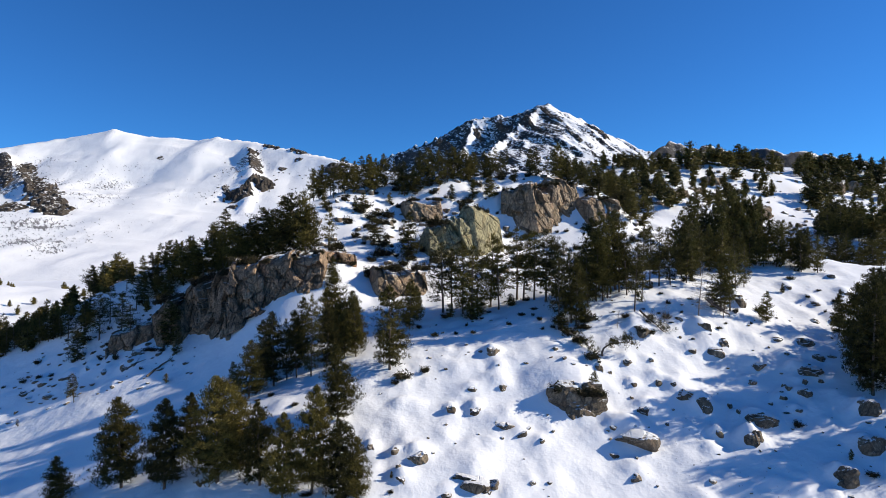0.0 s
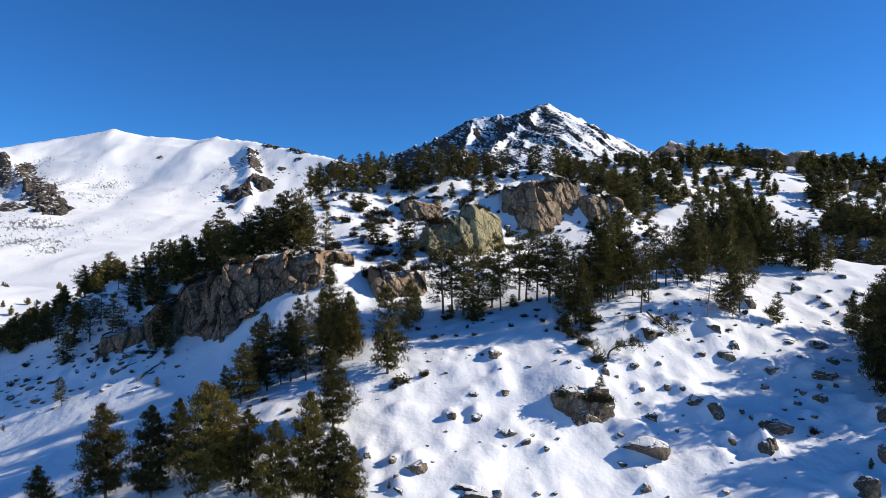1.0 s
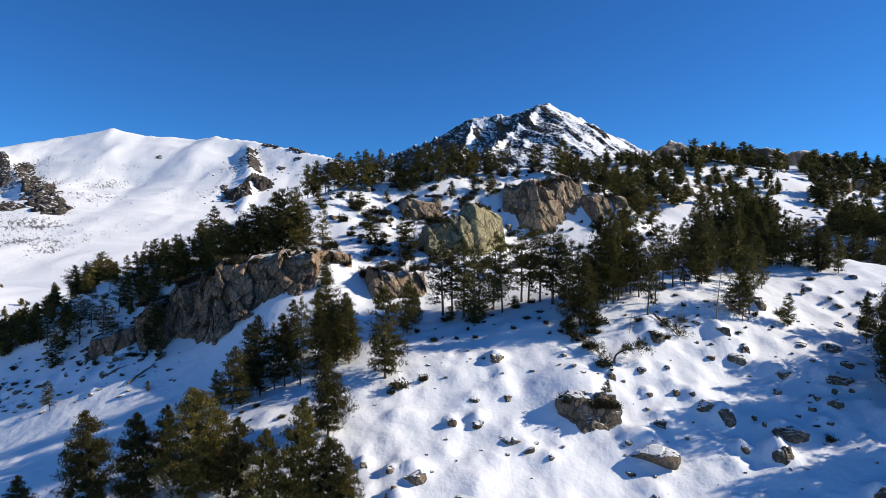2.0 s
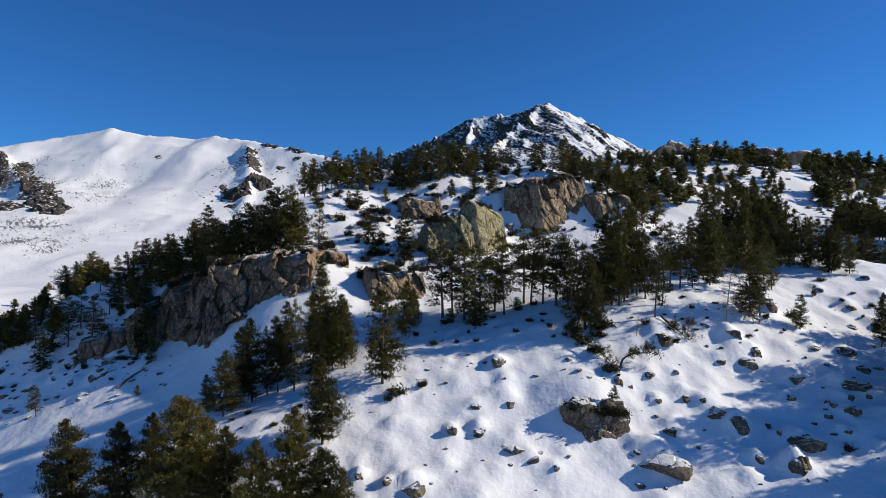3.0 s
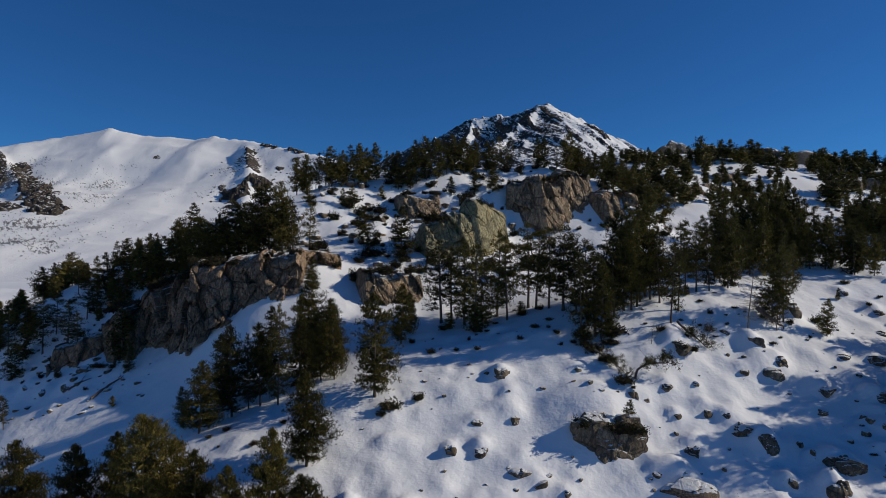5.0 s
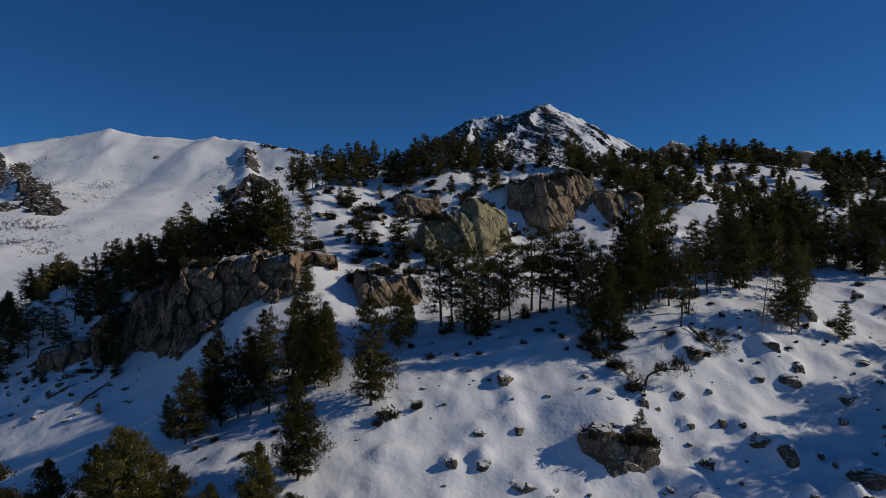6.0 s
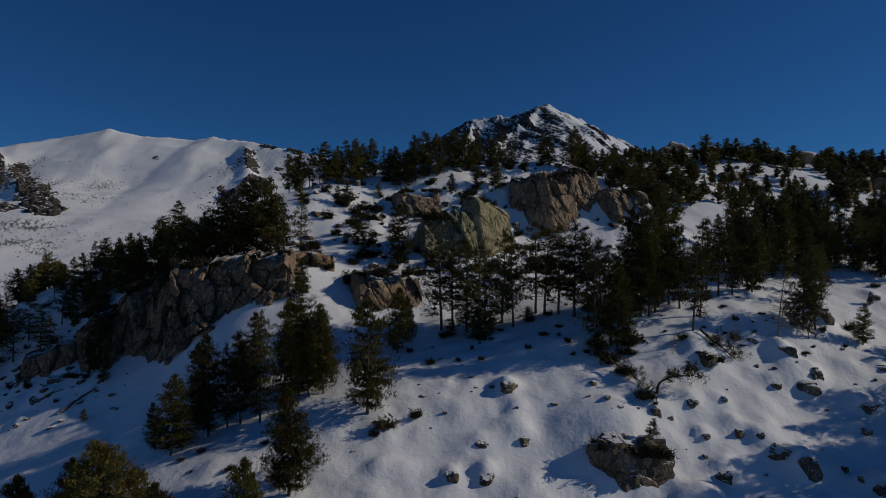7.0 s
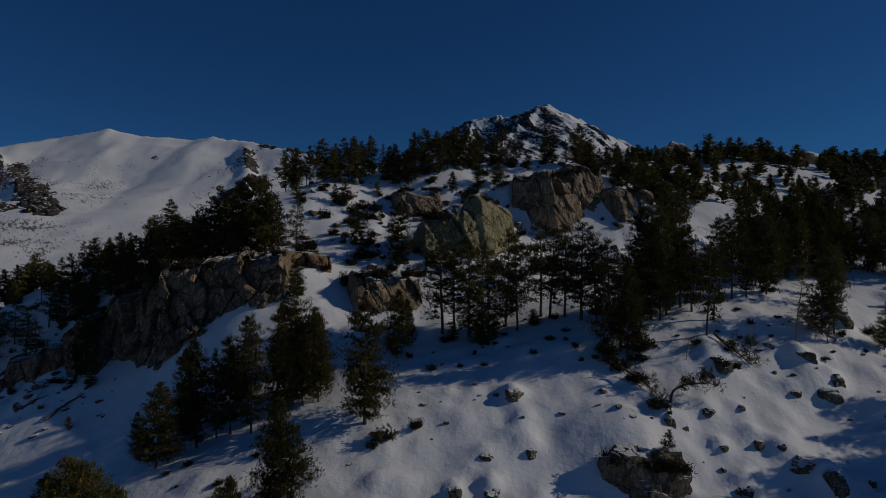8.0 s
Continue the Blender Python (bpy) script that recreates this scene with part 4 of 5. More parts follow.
def tube(path, radii, sides=6):
    """A tapered tube along points."""
    path = np.array(path, float)
    co, fa = [], []
    for i, (p, r) in enumerate(zip(path, radii)):
        way = path[min(i + 1, len(path) - 1)] - path[max(i - 1, 0)]
        way /= np.linalg.norm(way) + 1e-9
        side = np.cross(way, (0.3, 0.9, 0.2))
        side /= np.linalg.norm(side)
        up = np.cross(side, way)
        for s in range(sides):
            q = 2 * math.pi * s / sides
            co.append(p + r * (side * math.cos(q) + up * math.sin(q)))
    for i in range(len(path) - 1):
        for s in range(sides):
            n = (s + 1) % sides
            fa.append([i * sides + s, i * sides + n, (i + 1) * sides + n, (i + 1) * sides + s])
    return np.array(co), fa


def blades(rng, tips, ways, per, length, width):
    """Bunches of needles: narrow three-cornered blades that spread from each tip."""
    n = len(tips) * per
    d = np.repeat(ways, per, axis=0) * 0.9 + rng.normal(size=(n, 3)) * 0.55 + np.array([0, 0, 0.25])
    d /= np.linalg.norm(d, axis=1)[:, None]
    root = np.repeat(tips, per, axis=0) + rng.normal(size=(n, 3)) * length * 0.4 - d * length * 0.25
    side = np.cross(d, rng.normal(size=(n, 3)))
    side /= np.linalg.norm(side, axis=1)[:, None]
    ln = length * rng.uniform(0.6, 1.3, (n, 1))
    w = width * rng.uniform(0.6, 1.3, (n, 1))
    co = np.stack((root + side * w, root + d * ln, root - side * w), axis=1).reshape(-1, 3)
    return co, np.arange(n * 3).reshape(n, 3)


TETRA = np.array([(0.94, 0, -0.33), (-0.47, 0.82, -0.33), (-0.47, -0.82, -0.33), (0, 0, 1)], float)
TETRA_FACES = np.array([(0, 1, 3), (1, 2, 3), (2, 0, 3), (0, 2, 1)])


def clumps(rng, spots, size, flat):
    """The thick inner part of each needle bunch: a small jagged lump."""
    n = len(spots)
    a = rng.uniform(0, 6.28, (n, 1))
    t = np.stack((TETRA[:, 0] * np.cos(a) - TETRA[:, 1] * np.sin(a), TETRA[:, 0] * np.sin(a) + TETRA[:, 1] * np.cos(a), np.repeat(TETRA[None, :, 2], n, axis=0)), axis=2)
    v = t * (0.7 + 1.0 * rng.uniform(0, 1, (n, 4, 1))) + rng.normal(size=(n, 4, 3)) * 0.3
    v = v * np.array([1, 1, flat]) * (size * rng.uniform(0.75, 1.3, (n, 1, 1))) + np.asarray(spots)[:, None, :]
    return v.reshape(-1, 3), (TETRA_FACES[None] + 4 * np.arange(n)[:, None, None]).reshape(-1, 3)


def pine(name, seed, tall, wide, low, top_round, tufts, per, blade, bare=0.0, label="", lean=0.0, rows=24, thin=0.2, sparse=0.0, solid=1.0):
    """A mountain pine at the origin: tapered trunk, whorls of limbs, and a crown of needle bunches."""
    rng = np.random.default_rng(seed)
    tree = new(name)
    tree.empty_display_size = 0.3
    limbs, tips, ways, inner_tips, inner_size = [], [], [], [], []
    sway = np.cumsum(rng.normal(size=(9, 2)) * 0.025 * tall / 9, axis=0)
    zs = np.linspace(-0.6, tall, 9)
    path = np.column_stack((sway[:, 0] + lean * np.clip(zs / tall, 0, 1) ** 1.4, sway[:, 1], zs))
    rad = (0.0045 + 0.0018 * wide if bare < 0.5 else 0.012) * tall * (1 - np.clip(zs / tall, 0, 1)) ** 0.8 + 0.012
    rad[0] *= 1.35
    # the crown bulges on some sides and hangs back on others
    lobes = rng.uniform(0, 6.28, 3)

    def limb_at(z, reach, rise, ang, thick):
        base = np.array([np.interp(z, zs, path[:, 0]), np.interp(z, zs, path[:, 1]), z])
        out = np.array([math.cos(ang), math.sin(ang), 0])
        ts = np.linspace(0, 1, 4 if per > 8 or bare > 0.5 else 2)
        points = np.array([base + out * reach * t + np.array([0, 0, rise * t + reach * 0.16 * t * t]) for t in ts])
        limbs.append(tube(points, thick * (1 - ts * 0.85), 3))
        return base, out, points

    z = low * tall
    while z < tall * 0.985:
        u = (z - low * tall) / (tall - low * tall)
        shape = min(1.0, 0.62 + u * 2.0) * (1 - u**top_round) ** 0.8 + 0.02
        for _ in range(rng.integers(4, 7)):
            if rng.uniform() < 0.08 + sparse:
                continue
            ang = rng.uniform(0, 2 * math.pi)
            side = 1 + 0.14 * math.sin(ang + lobes[0] + u * 3) + 0.1 * math.sin(2 * ang + lobes[1] - u * 7)
            reach = wide / 2 * shape * side * (0.78 + 0.3 * rng.uniform())
            zz = z + rng.uniform(-0.3, 0.3) * tall / rows
            rise = reach * (0.5 * u - 0.16 + rng.uniform(-0.12, 0.12))
            base, out, points = limb_at(zz, reach, rise, ang, 0.0045 * tall * (0.4 + 0.6 * (1 - u)))
            if rng.uniform() < bare:
                for _ in range(5):
                    t = rng.uniform(0.3, 0.95)
                    at = base + (points[-1] - base) * t
                    off = (np.array([-out[1], out[0], 0]) * rng.choice([-1, 1]) * 0.8 + out * 0.5 + np.array([0, 0, rng.uniform(-0.2, 0.6)])) * reach * rng.uniform(0.2, 0.45)
                    limbs.append(tube([at, at + off], (0.0016 * tall, 0.0007 * tall), 3))
                continue
            if bare < 0.5:
                for t in (0.22, 0.42, 0.6) if per > 3 else (0.3, 0.62):
                    inner_size.append(reach * (0.17 - 0.1 * t))
                    inner_tips.append(base + out * reach * t + np.array([0, 0, rise * t + reach * 0.16 * t * t]) + rng.normal(size=3) * 0.05 * reach)
            count = max(2, int(tufts * reach / (wide / 2) + 0.5))
            # side branches carry the needle bunches in separate clusters
            boughs = []
            for t in rng.uniform(0.22, 1.0, max(2, int(1.6 + 2.4 * reach))) ** 0.75:
                across = np.array([-out[1], out[0], 0]) * rng.normal() * reach * 0.27 * (1.2 - 0.6 * t)
                boughs.append(base + out * reach * t + np.array([0, 0, rise * t + reach * 0.16 * t * t + rng.normal() * 0.05 * reach]) + across)
            loose = np.array([1.0, 1.0, 0.55]) * (0.1 + 0.085 * reach)
            for _ in range(count):
                tips.append(boughs[rng.integers(len(boughs))] + rng.normal(size=3) * loose)
                ways.append(out * 0.75 + np.array([0, 0, 0.5 + 0.5 * u]))
        z += tall / rows * rng.uniform(0.8, 1.2)
    # dead twigs below the crown
    for _ in range(int(60 * low) + 3):
        limb_at(rng.uniform(0.1, max(0.16, low + 0.05)) * tall, wide * rng.uniform(0.1, 0.3), -0.04 * wide * rng.uniform(-0.4, 1), rng.uniform(0, 6.28), 0.002 * tall)
    if bare < 0.9:
        for _ in range(int(tufts * 0.6) + 2):
            tips.append(path[-1] + np.array([0, 0, -rng.uniform(0, 0.07) * tall]) + rng.normal(size=3) * np.array([0.01, 0.01, 0.006]) * tall)
            ways.append(np.array([0, 0, 1.0]))
    trunk = part("trunk", joined("trunk", [tube(path, rad, 7)], True), MAT_DEAD if bare > 0.6 else MAT_BARK, tree)
    tagged(part("branchwork", joined("branchwork", limbs if per > 8 or bare > 0.5 else limbs[::3], True), MAT_DEAD if bare > 0.3 else MAT_BARK, trunk), kind="stuff")
    if len(tips) > 20:
        tips, ways = np.array(tips), np.array(ways)
        co, tri = blades(rng, tips, ways, per, blade, blade * thin)
        core_co, core_tri = clumps(rng, np.array(inner_tips), np.array(inner_size)[:, None, None] * solid, 0.6 if per > 3 else 0.85)
        me = bpy.data.meshes.new("crown")
        me.from_pydata(np.vstack((co, core_co)), [], tri.tolist() + (core_tri + len(co)).tolist())
        tagged(part("crown", me, MAT_NEEDLE, tree), kind="stuff")
    return tagged(tree, label or "dark green mountain pine with snow round its foot", "pine tree")


def shrub(name, seed, wide, tall, label):
    rng = np.random.default_rng(seed)
    ob = new(name)
    ob.empty_display_size = 0.2
    stems, tips, ways = [], [], []
    for _ in range(12):
        ang, r = rng.uniform(0, 6.28), wide / 2 * rng.uniform(0.5, 1.0)
        end = np.array([math.cos(ang) * r, math.sin(ang) * r, tall * rng.uniform(0.35, 1.0)])
        stems.append(tube([(0, 0, -0.2), end * (0.5, 0.5, 0.6), end], (0.03, 0.022, 0.008), 4))
        for _ in range(9):
            t = rng.uniform(0.4, 1.05)
            tips.append(end * t + rng.normal(size=3) * 0.1 * wide)
            ways.append(end / np.linalg.norm(end))
    tagged(part("stem_tangle", joined("stem_tangle", stems, True), MAT_BARK, ob), kind="stuff")
    co, tri = blades(rng, np.array(tips), np.array(ways), 4, 0.16, 0.032)
    lumps, lump_tri = clumps(rng, np.array(tips[::5]) * np.array([0.8, 0.8, 0.6]), 0.12 * wide, 0.7)
    me = bpy.data.meshes.new("foliage")
    me.from_pydata(np.vstack((co, lumps)), [], tri.tolist() + (lump_tri + len(co)).tolist())
    tagged(part("foliage", me, MAT_SHRUB, ob), kind="stuff")
    return tagged(ob, label, "shrub")


def stand(kinds, places, group, label, seed, stout=1.0):
    """Sets copies of the model trees at (x, y, height); the models are 10 m high."""
    rng = random.Random(seed)
    for x, y, tall in places:
        model = rng.choice(kinds)
        s = tall / 10
        girth = s * rng.uniform(0.88, 1.14) if tall > 5 else s * rng.uniform(1.0, 1.25)
        girth *= stout
        m = Matrix.LocRotScale((x, y, land_at(x, y) - 0.1), Euler((rng.uniform(-0.04, 0.04), rng.uniform(-0.04, 0.04), rng.uniform(0, 6.28))), (girth, girth, s))
        tagged(copy_thing(model, m), label, "pine tree", group)


def tuck(models, places, group, label, seed):
    """Sets copies of the model shrubs, 1 m wide, at (x, y, width)."""
    rng = random.Random(seed)
    for x, y, wide in places:
        m = Matrix.LocRotScale((x, y, land_at(x, y)), Euler((0, 0, rng.uniform(0, 6.28))), (wide * rng.uniform(0.7, 1.1), wide * rng.uniform(0.5, 0.9), wide * rng.uniform(0.35, 0.75)))
        tagged(copy_thing(rng.choice(models), m), label, "shrub", group)


def fringe(models, a, b, top, back, count, seed):
    """Heath along the upper rim of a rock face from a to b."""
    rng = random.Random(seed)
    run = Vector((b[0] - a[0], b[1] - a[1], 0))
    inward = Vector((-run.y, run.x, 0)).normalized()
    for _ in range(count):
        f = rng.uniform(0.04, 0.96)
        at = Vector((*a, 0)) + run * f + inward * rng.uniform(*back)
        at.z = max(top[0] + (top[1] - top[0]) * f - rng.uniform(0.1, 0.7), land_at(at.x, at.y))
        wide = rng.uniform(0.9, 2.3)
        m = Matrix.LocRotScale(at, Euler((0, 0, rng.uniform(0, 6.28))), (wide, wide * rng.uniform(0.6, 1.0), wide * rng.uniform(0.5, 0.9)))
        tagged(copy_thing(rng.choice(models), m), "brown heath clump on the rim of a rock face", "shrub", "heath on the rock rims")


def stones(name, label, places, seed, mat, height=land, slim=0.0, turn=None):
    """Many small stones in one mesh."""
    rng = np.random.default_rng(seed)
    z = height(np.array([p[0] for p in places]), np.array([p[1] for p in places]))
    pieces = []
    for (x, y, wide), h in zip(places, z):
        v, f = cut_stone(rng, (wide * (1 + slim), wide * rng.uniform(0.6, 1.0), wide * rng.uniform(0.5, 1.0)), 2, 8, 0.5, 0.05, 0.4)
        pieces.append((turned(v, rng.uniform(0, 360) if turn is None else turn + rng.uniform(-20, 20)) + np.array([x, y, h - 0.12 * wide * slim]), f))
    ob = new(name, joined(name, pieces))
    ob.data.materials.append(mat)
    return tagged(ob, label, "stones", kind="stuff")


def retire(models):
    """Takes the model trees away once their copies stand."""
    for tree in models:
        for ob in (*tree.children_recursive, tree):
            bpy.data.objects.remove(ob)


def wood(name, label, models, places, seed, category="forest"):
    """Many far pines, or other plants, in one mesh."""
    rng = np.random.default_rng(seed)
    sets = {}
    for x, y, tall in places:
        tree = models[rng.integers(len(models))]
        a, s = rng.uniform(0, 6.28), tall / 10
        g = s * rng.uniform(0.9, 1.25)
        at = np.array([x, y, land_at(x, y) - 0.1])
        for child in tree.children_recursive:
            me = child.data
            co = np.empty(len(me.vertices) * 3)
            me.vertices.foreach_get("co", co)
            v = turned(co.reshape(-1, 3), math.degrees(a)) * np.array([g, g, s]) + at
            sets.setdefault(me.materials[0], []).append((v, [p.vertices[:] for p in me.polygons]))
    pieces = [q for group in sets.values() for q in group]
    me = joined(name, pieces)
    slots = list(sets)
    index = np.concatenate([np.full(len(f), slots.index(m)) for m, group in sets.items() for _, f in group])
    for m in slots:
        me.materials.append(m)
    me.polygons.foreach_set("material_index", index.astype(np.int32))
    return tagged(new(name, me), label, category, kind="stuff")


def scatter(rng, count, x_range, y_range, tall, gap, fits=None):
    """Random places at least gap apart."""
    out = []
    for _ in range(count * 12):
        x, y = rng.uniform(*x_range), rng.uniform(*y_range)
        if (fits is None or fits(x, y)) and all((x - a) ** 2 + (y - b) ** 2 > gap * gap for a, b, _ in out):
            out.append((x, y, rng.uniform(*tall)))
            if len(out) == count:
                break
    return out


def crooked_wood(name, label, category, points, thick, boughs, green, seed):
    """A fallen or bent stem through (x, y, height over the snow), with broken boughs and a few needle bunches."""
    rng = np.random.default_rng(seed)
    ob = new(name)
    ob.empty_display_size = 0.3
    line = np.array([(x, y, land_at(x, y) + h) for x, y, h in points])
    ts = np.linspace(0, len(line) - 1, 10)
    path = np.column_stack([np.interp(ts, range(len(line)), line[:, k]) for k in range(3)]) + rng.normal(size=(10, 3)) * thick * 0.25
    trunk = part("trunk", joined("trunk", [tube(path, thick * (1 - 0.75 * np.linspace(0, 1, 10)), 8)], True), MAT_BARK, ob)
    sticks, tips, ways = [], [], []
    for _ in range(boughs):
        at = path[rng.integers(3, 10)]
        way = np.array([rng.normal(), rng.normal(), 0.3 + 0.8 * rng.uniform()])
        way *= rng.uniform(0.5, 1.5) / np.linalg.norm(way)
        bend = at + way * 0.6 + rng.normal(size=3) * 0.1
        sticks.append(tube([at, bend, at + way], (thick * 0.22, thick * 0.15, thick * 0.06), 4))
        for _ in range(3):
            twig = rng.normal(size=3) * 0.35
            sticks.append(tube([bend, bend + twig], (thick * 0.1, thick * 0.04), 3))
            if rng.uniform() < green:
                for _ in range(3):
                    tips.append(bend + twig * rng.uniform(0.5, 1.2) + rng.normal(size=3) * 0.08)
                    ways.append(way)
    tagged(part("branchwork", joined("branchwork", sticks, True), MAT_BARK, trunk), kind="stuff")
    if tips:
        co, tri = blades(rng, np.array(tips), np.array(ways), 12, 0.3, 0.025)
        me = bpy.data.meshes.new("foliage")
        me.from_pydata(co, [], tri.tolist())
        tagged(part("foliage", me, MAT_NEEDLE, ob), kind="stuff")
    return tagged(ob, label, category)


# ---- rock faces ----
FACE = "rock faces of the hill"
outcrop("granite_outcrop", "brown jointed granite face in shade below pines", (-44.5, 102.9), (-33.4, 98.4), (14.3, 16.5), (23.9, 27.4), 5, MAT_DARK, 1, 2.2, 0.12, -0.45, FACE, 1.2, taper=0.02)
outcrop("granite_outcrop", "brown jointed granite face with a ledge of pines", (-35.1, 98.0), (-19.4, 99.0), (17.0, 24.1), (27.4, 29.4), 5, MAT_DARK, 2, 2.4, 0.08, -0.4, FACE, 1.2, taper=0.03)
outcrop("granite_outcrop", "shaded granite buttress at the foot of a face", (-50.5, 102.4), (-43.1, 101.3), (14.4, 14.8), (20.4, 22.6), 4, MAT_DARK, 3, 2, 0.2, -0.4, FACE)
outcrop("granite_outcrop", "low dark granite step in snow", (-56.9, 101.6), (-49.0, 101.3), (12.0, 14.0), (16.2, 17.4), 3, MAT_DARK, 4, 1.8, 0.2, -0.3, FACE)
outcrop("granite_outcrop", "dark overhung ledge under pines", (-21.9, 103.5), (-14.6, 107.8), (27.0, 26.7), (29.9, 29.1), 2.5, MAT_DARK, 5, 1.8, 0.05, 0.1, FACE)
outcrop("granite_outcrop", "rounded granite knob above a snow gully", (-11.2, 99.6), (-1.8, 102.1), (23.4, 22.1), (27.1, 26.5), 4, MAT_ROCK, 6, 2.6, 0.5, 0.3, FACE)
outcrop("granite_slab", "pale lichened granite slab tilted to the sun", (6.6, 116.8), (13.2, 125.5), (28.6, 28.7), (38.6, 37.0), 2.0, MAT_SLAB, 7, 6, 0.16, 0.0, FACE, 0.3, taper=0.06)
outcrop("granite_outcrop", "pale granite wall beside a tilted slab", (-3.2, 114.8), (6.6, 117.6), (28.8, 29.0), (34.9, 36.2), 2.4, MAT_SLAB, 8, 2.6, 0.15, 0.25, FACE)
outcrop("granite_outcrop", "granite knob capped with snow", (-7.4, 132.0), (1.0, 135.2), (36.2, 36.6), (40.9, 41.4), 4, MAT_ROCK, 9, 2.4, 0.4, 0.3, FACE)
outcrop("granite_outcrop", "shaded end of a fissured granite cliff below the crest", (13.0, 140.3), (21.6, 138.8), (36.1, 34.8), (43.7, 44.4), 4, MAT_ROCK, 10, 4, 0.1, -0.2, FACE, taper=0.03)
outcrop("granite_outcrop", "broken granite blocks beside a cliff", (34.6, 141.4), (44.0, 147.8), (36.4, 37.3), (43.2, 42.2), 4, MAT_ROCK, 11, 2.6, 0.3, 0.3, FACE)
outcrop("granite_outcrop", "tall sunlit granite cliff with slanting joints", (20.6, 137.0), (33.6, 146.3), (34.7, 34.5), (44.2, 46.2), 3, MAT_ROCK, 12, 3.6, 0.14, 0.25, FACE, taper=0.03)
for a, b, foot, top, seed in (
    ((91.8, 239.3), (100.5, 245.3), (49.7, 50.2), (55.9, 56.6), 21),
    ((108.1, 262.7), (116.5, 268.7), (53.1, 54.2), (59.0, 59.6), 22),
    ((126.8, 291.7), (140.2, 297.7), (59.5, 60.6), (67.6, 68.9), 23),
    ((139.2, 287.7), (149.2, 293.7), (55.3, 55.9), (60.1, 60.2), 24),
    ((79.1, 223.4), (88.9, 229.4), (45.9, 46.4), (48.8, 49.8), 25),
    ((197.3, 311.2), (211.1, 317.2), (57.4, 57.3), (68.4, 69.7), 26),
    ((221.3, 325.4), (235.8, 331.4), (58.9, 59.5), (69.5, 70.8), 27),
    ((130.5, 248.8), (138.4, 254.8), (42.2, 42.0), (51.9, 51.0), 28),
    ((64.0, 103.8), (68.4, 107.6), (22.8, 22.8), (24.9, 24.4), 29),
):
    low = tuple(f + 0.62 * (t - f) for f, t in zip(foot, top))
    outcrop("granite_outcrop", "small tawny granite outcrop among distant pines", a, b, foot, low, 2.5, MAT_ROCK, seed, 2.6, 0.2, 0.4, FACE, 1.5, taper=0.1)
for x, y, wide, deep, tall, turn, foot, tip, boxy, planes, label, seed in (
    (15.5, 70.9, 7.0, 4.2, 4.3, -8, 9.9, 7, 0.85, 13, "broken dark granite boulder with a small pine", 61),
    (21.2, 66.7, 5.3, 3.7, 1.9, -3, 8.2, 3, 0.15, 3, "low dark boulder under a snow cap", 62),
    (3.6, 60.4, 5.8, 4.0, 2.0, 2, 5.7, 6, 0.35, 5, "flat granite boulder with snow on top", 63),
    (39.5, 59.7, 2.5, 1.7, 2.0, 7, 6.7, 8, 0.4, 10, "dark boulder at the edge of the stone field", 64),
    (47.6, 68.1, 3.0, 2.1, 1.8, 12, 11.3, 4, 0.2, 5, "dark boulder below a pine", 65),
    (44.5, 63.3, 2.8, 1.9, 1.6, 17, 9.0, 5, 0.2, 5, "dark boulder below scrub", 66),
):
    boulder(x, y, wide, tall, seed, MAT_STONE if "cap" in label else MAT_BOULDER, label, deep, turn, foot, boxy, tip, planes)


# ---- boulders ----
for n, (x, y, wide, tall) in enumerate(BOULDERS_A + BOULDERS_B + BOULDERS_C + BOULDERS_D):
    boulder(x, y, wide * 1.08, min(tall, 0.8 * wide) * 0.95, 100 + n)

# ---- pines ----
near = [pine("pine_tree", 40 + k, 10, w, lo, tr, 80, 5, 0.2, rows=24) for k, (w, lo, tr) in enumerate(((7.0, 0.1, 1.8), (6.2, 0.12, 1.6), (7.2, 0.1, 2.1), (5.8, 0.14, 1.5), (6.8, 0.16, 2.2), (6.8, 0.12, 1.8)))]
cone = [pine("pine_tree", 50 + k, 10, w, lo, tr, 46, 5, 0.2, rows=23) for k, (w, lo, tr) in enumerate(((5.0, 0.1, 1.6), (5.6, 0.12, 1.8), (4.6, 0.16, 1.7), (6.0, 0.1, 1.7)))]
slim = [pine("pine_tree", 60 + k, 10, w, lo, tr, 30, 4, 0.2, rows=19, thin=0.2, sparse=0.16, solid=0.8) for k, (w, lo, tr) in enumerate(((4.2, 0.17, 2.2), (3.6, 0.24, 2.2), (4.7, 0.19, 2.4), (4.0, 0.12, 1.9)))]
mid = [pine("pine_tree", 80 + k, 10, w, lo, tr, 27, 4, 0.29, rows=17, solid=1.2) for k, (w, lo, tr) in enumerate(((6.0, 0.08, 2.0), (5.2, 0.1, 2.1), (7.0, 0.1, 2.6), (6.2, 0.16, 2.9), (5.2, 0.08, 1.8)))]
far = [pine("pine_tree", 95 + k, 10, w, lo, tr, 12, 3, 0.46, rows=14, thin=0.24, solid=2.1) for k, (w, lo, tr) in enumerate(((6.2, 0.05, 1.9), (5.6, 0.08, 2.3), (7.2, 0.1, 3.0), (5.4, 0.05, 1.7)))]
snag = [pine("pine_tree", 120 + k, 10, w, 0.15, 2.2, 3, 6, 0.25, 0.97, "bare grey dead pine on the snow slope", 1.6, rows=18) for k, w in enumerate((4.6, 6.4))]
stand(near, FOREGROUND[:5] + FOREGROUND[10:11], "pines at the foot of the slope", "dense olive-green mountain pine standing in snow", 1, 0.9)
stand(near, FOREGROUND[5:10] + FOREGROUND[11:], "pines at the foot of the slope", "olive-green mountain pine with an open crown", 1, 0.8)
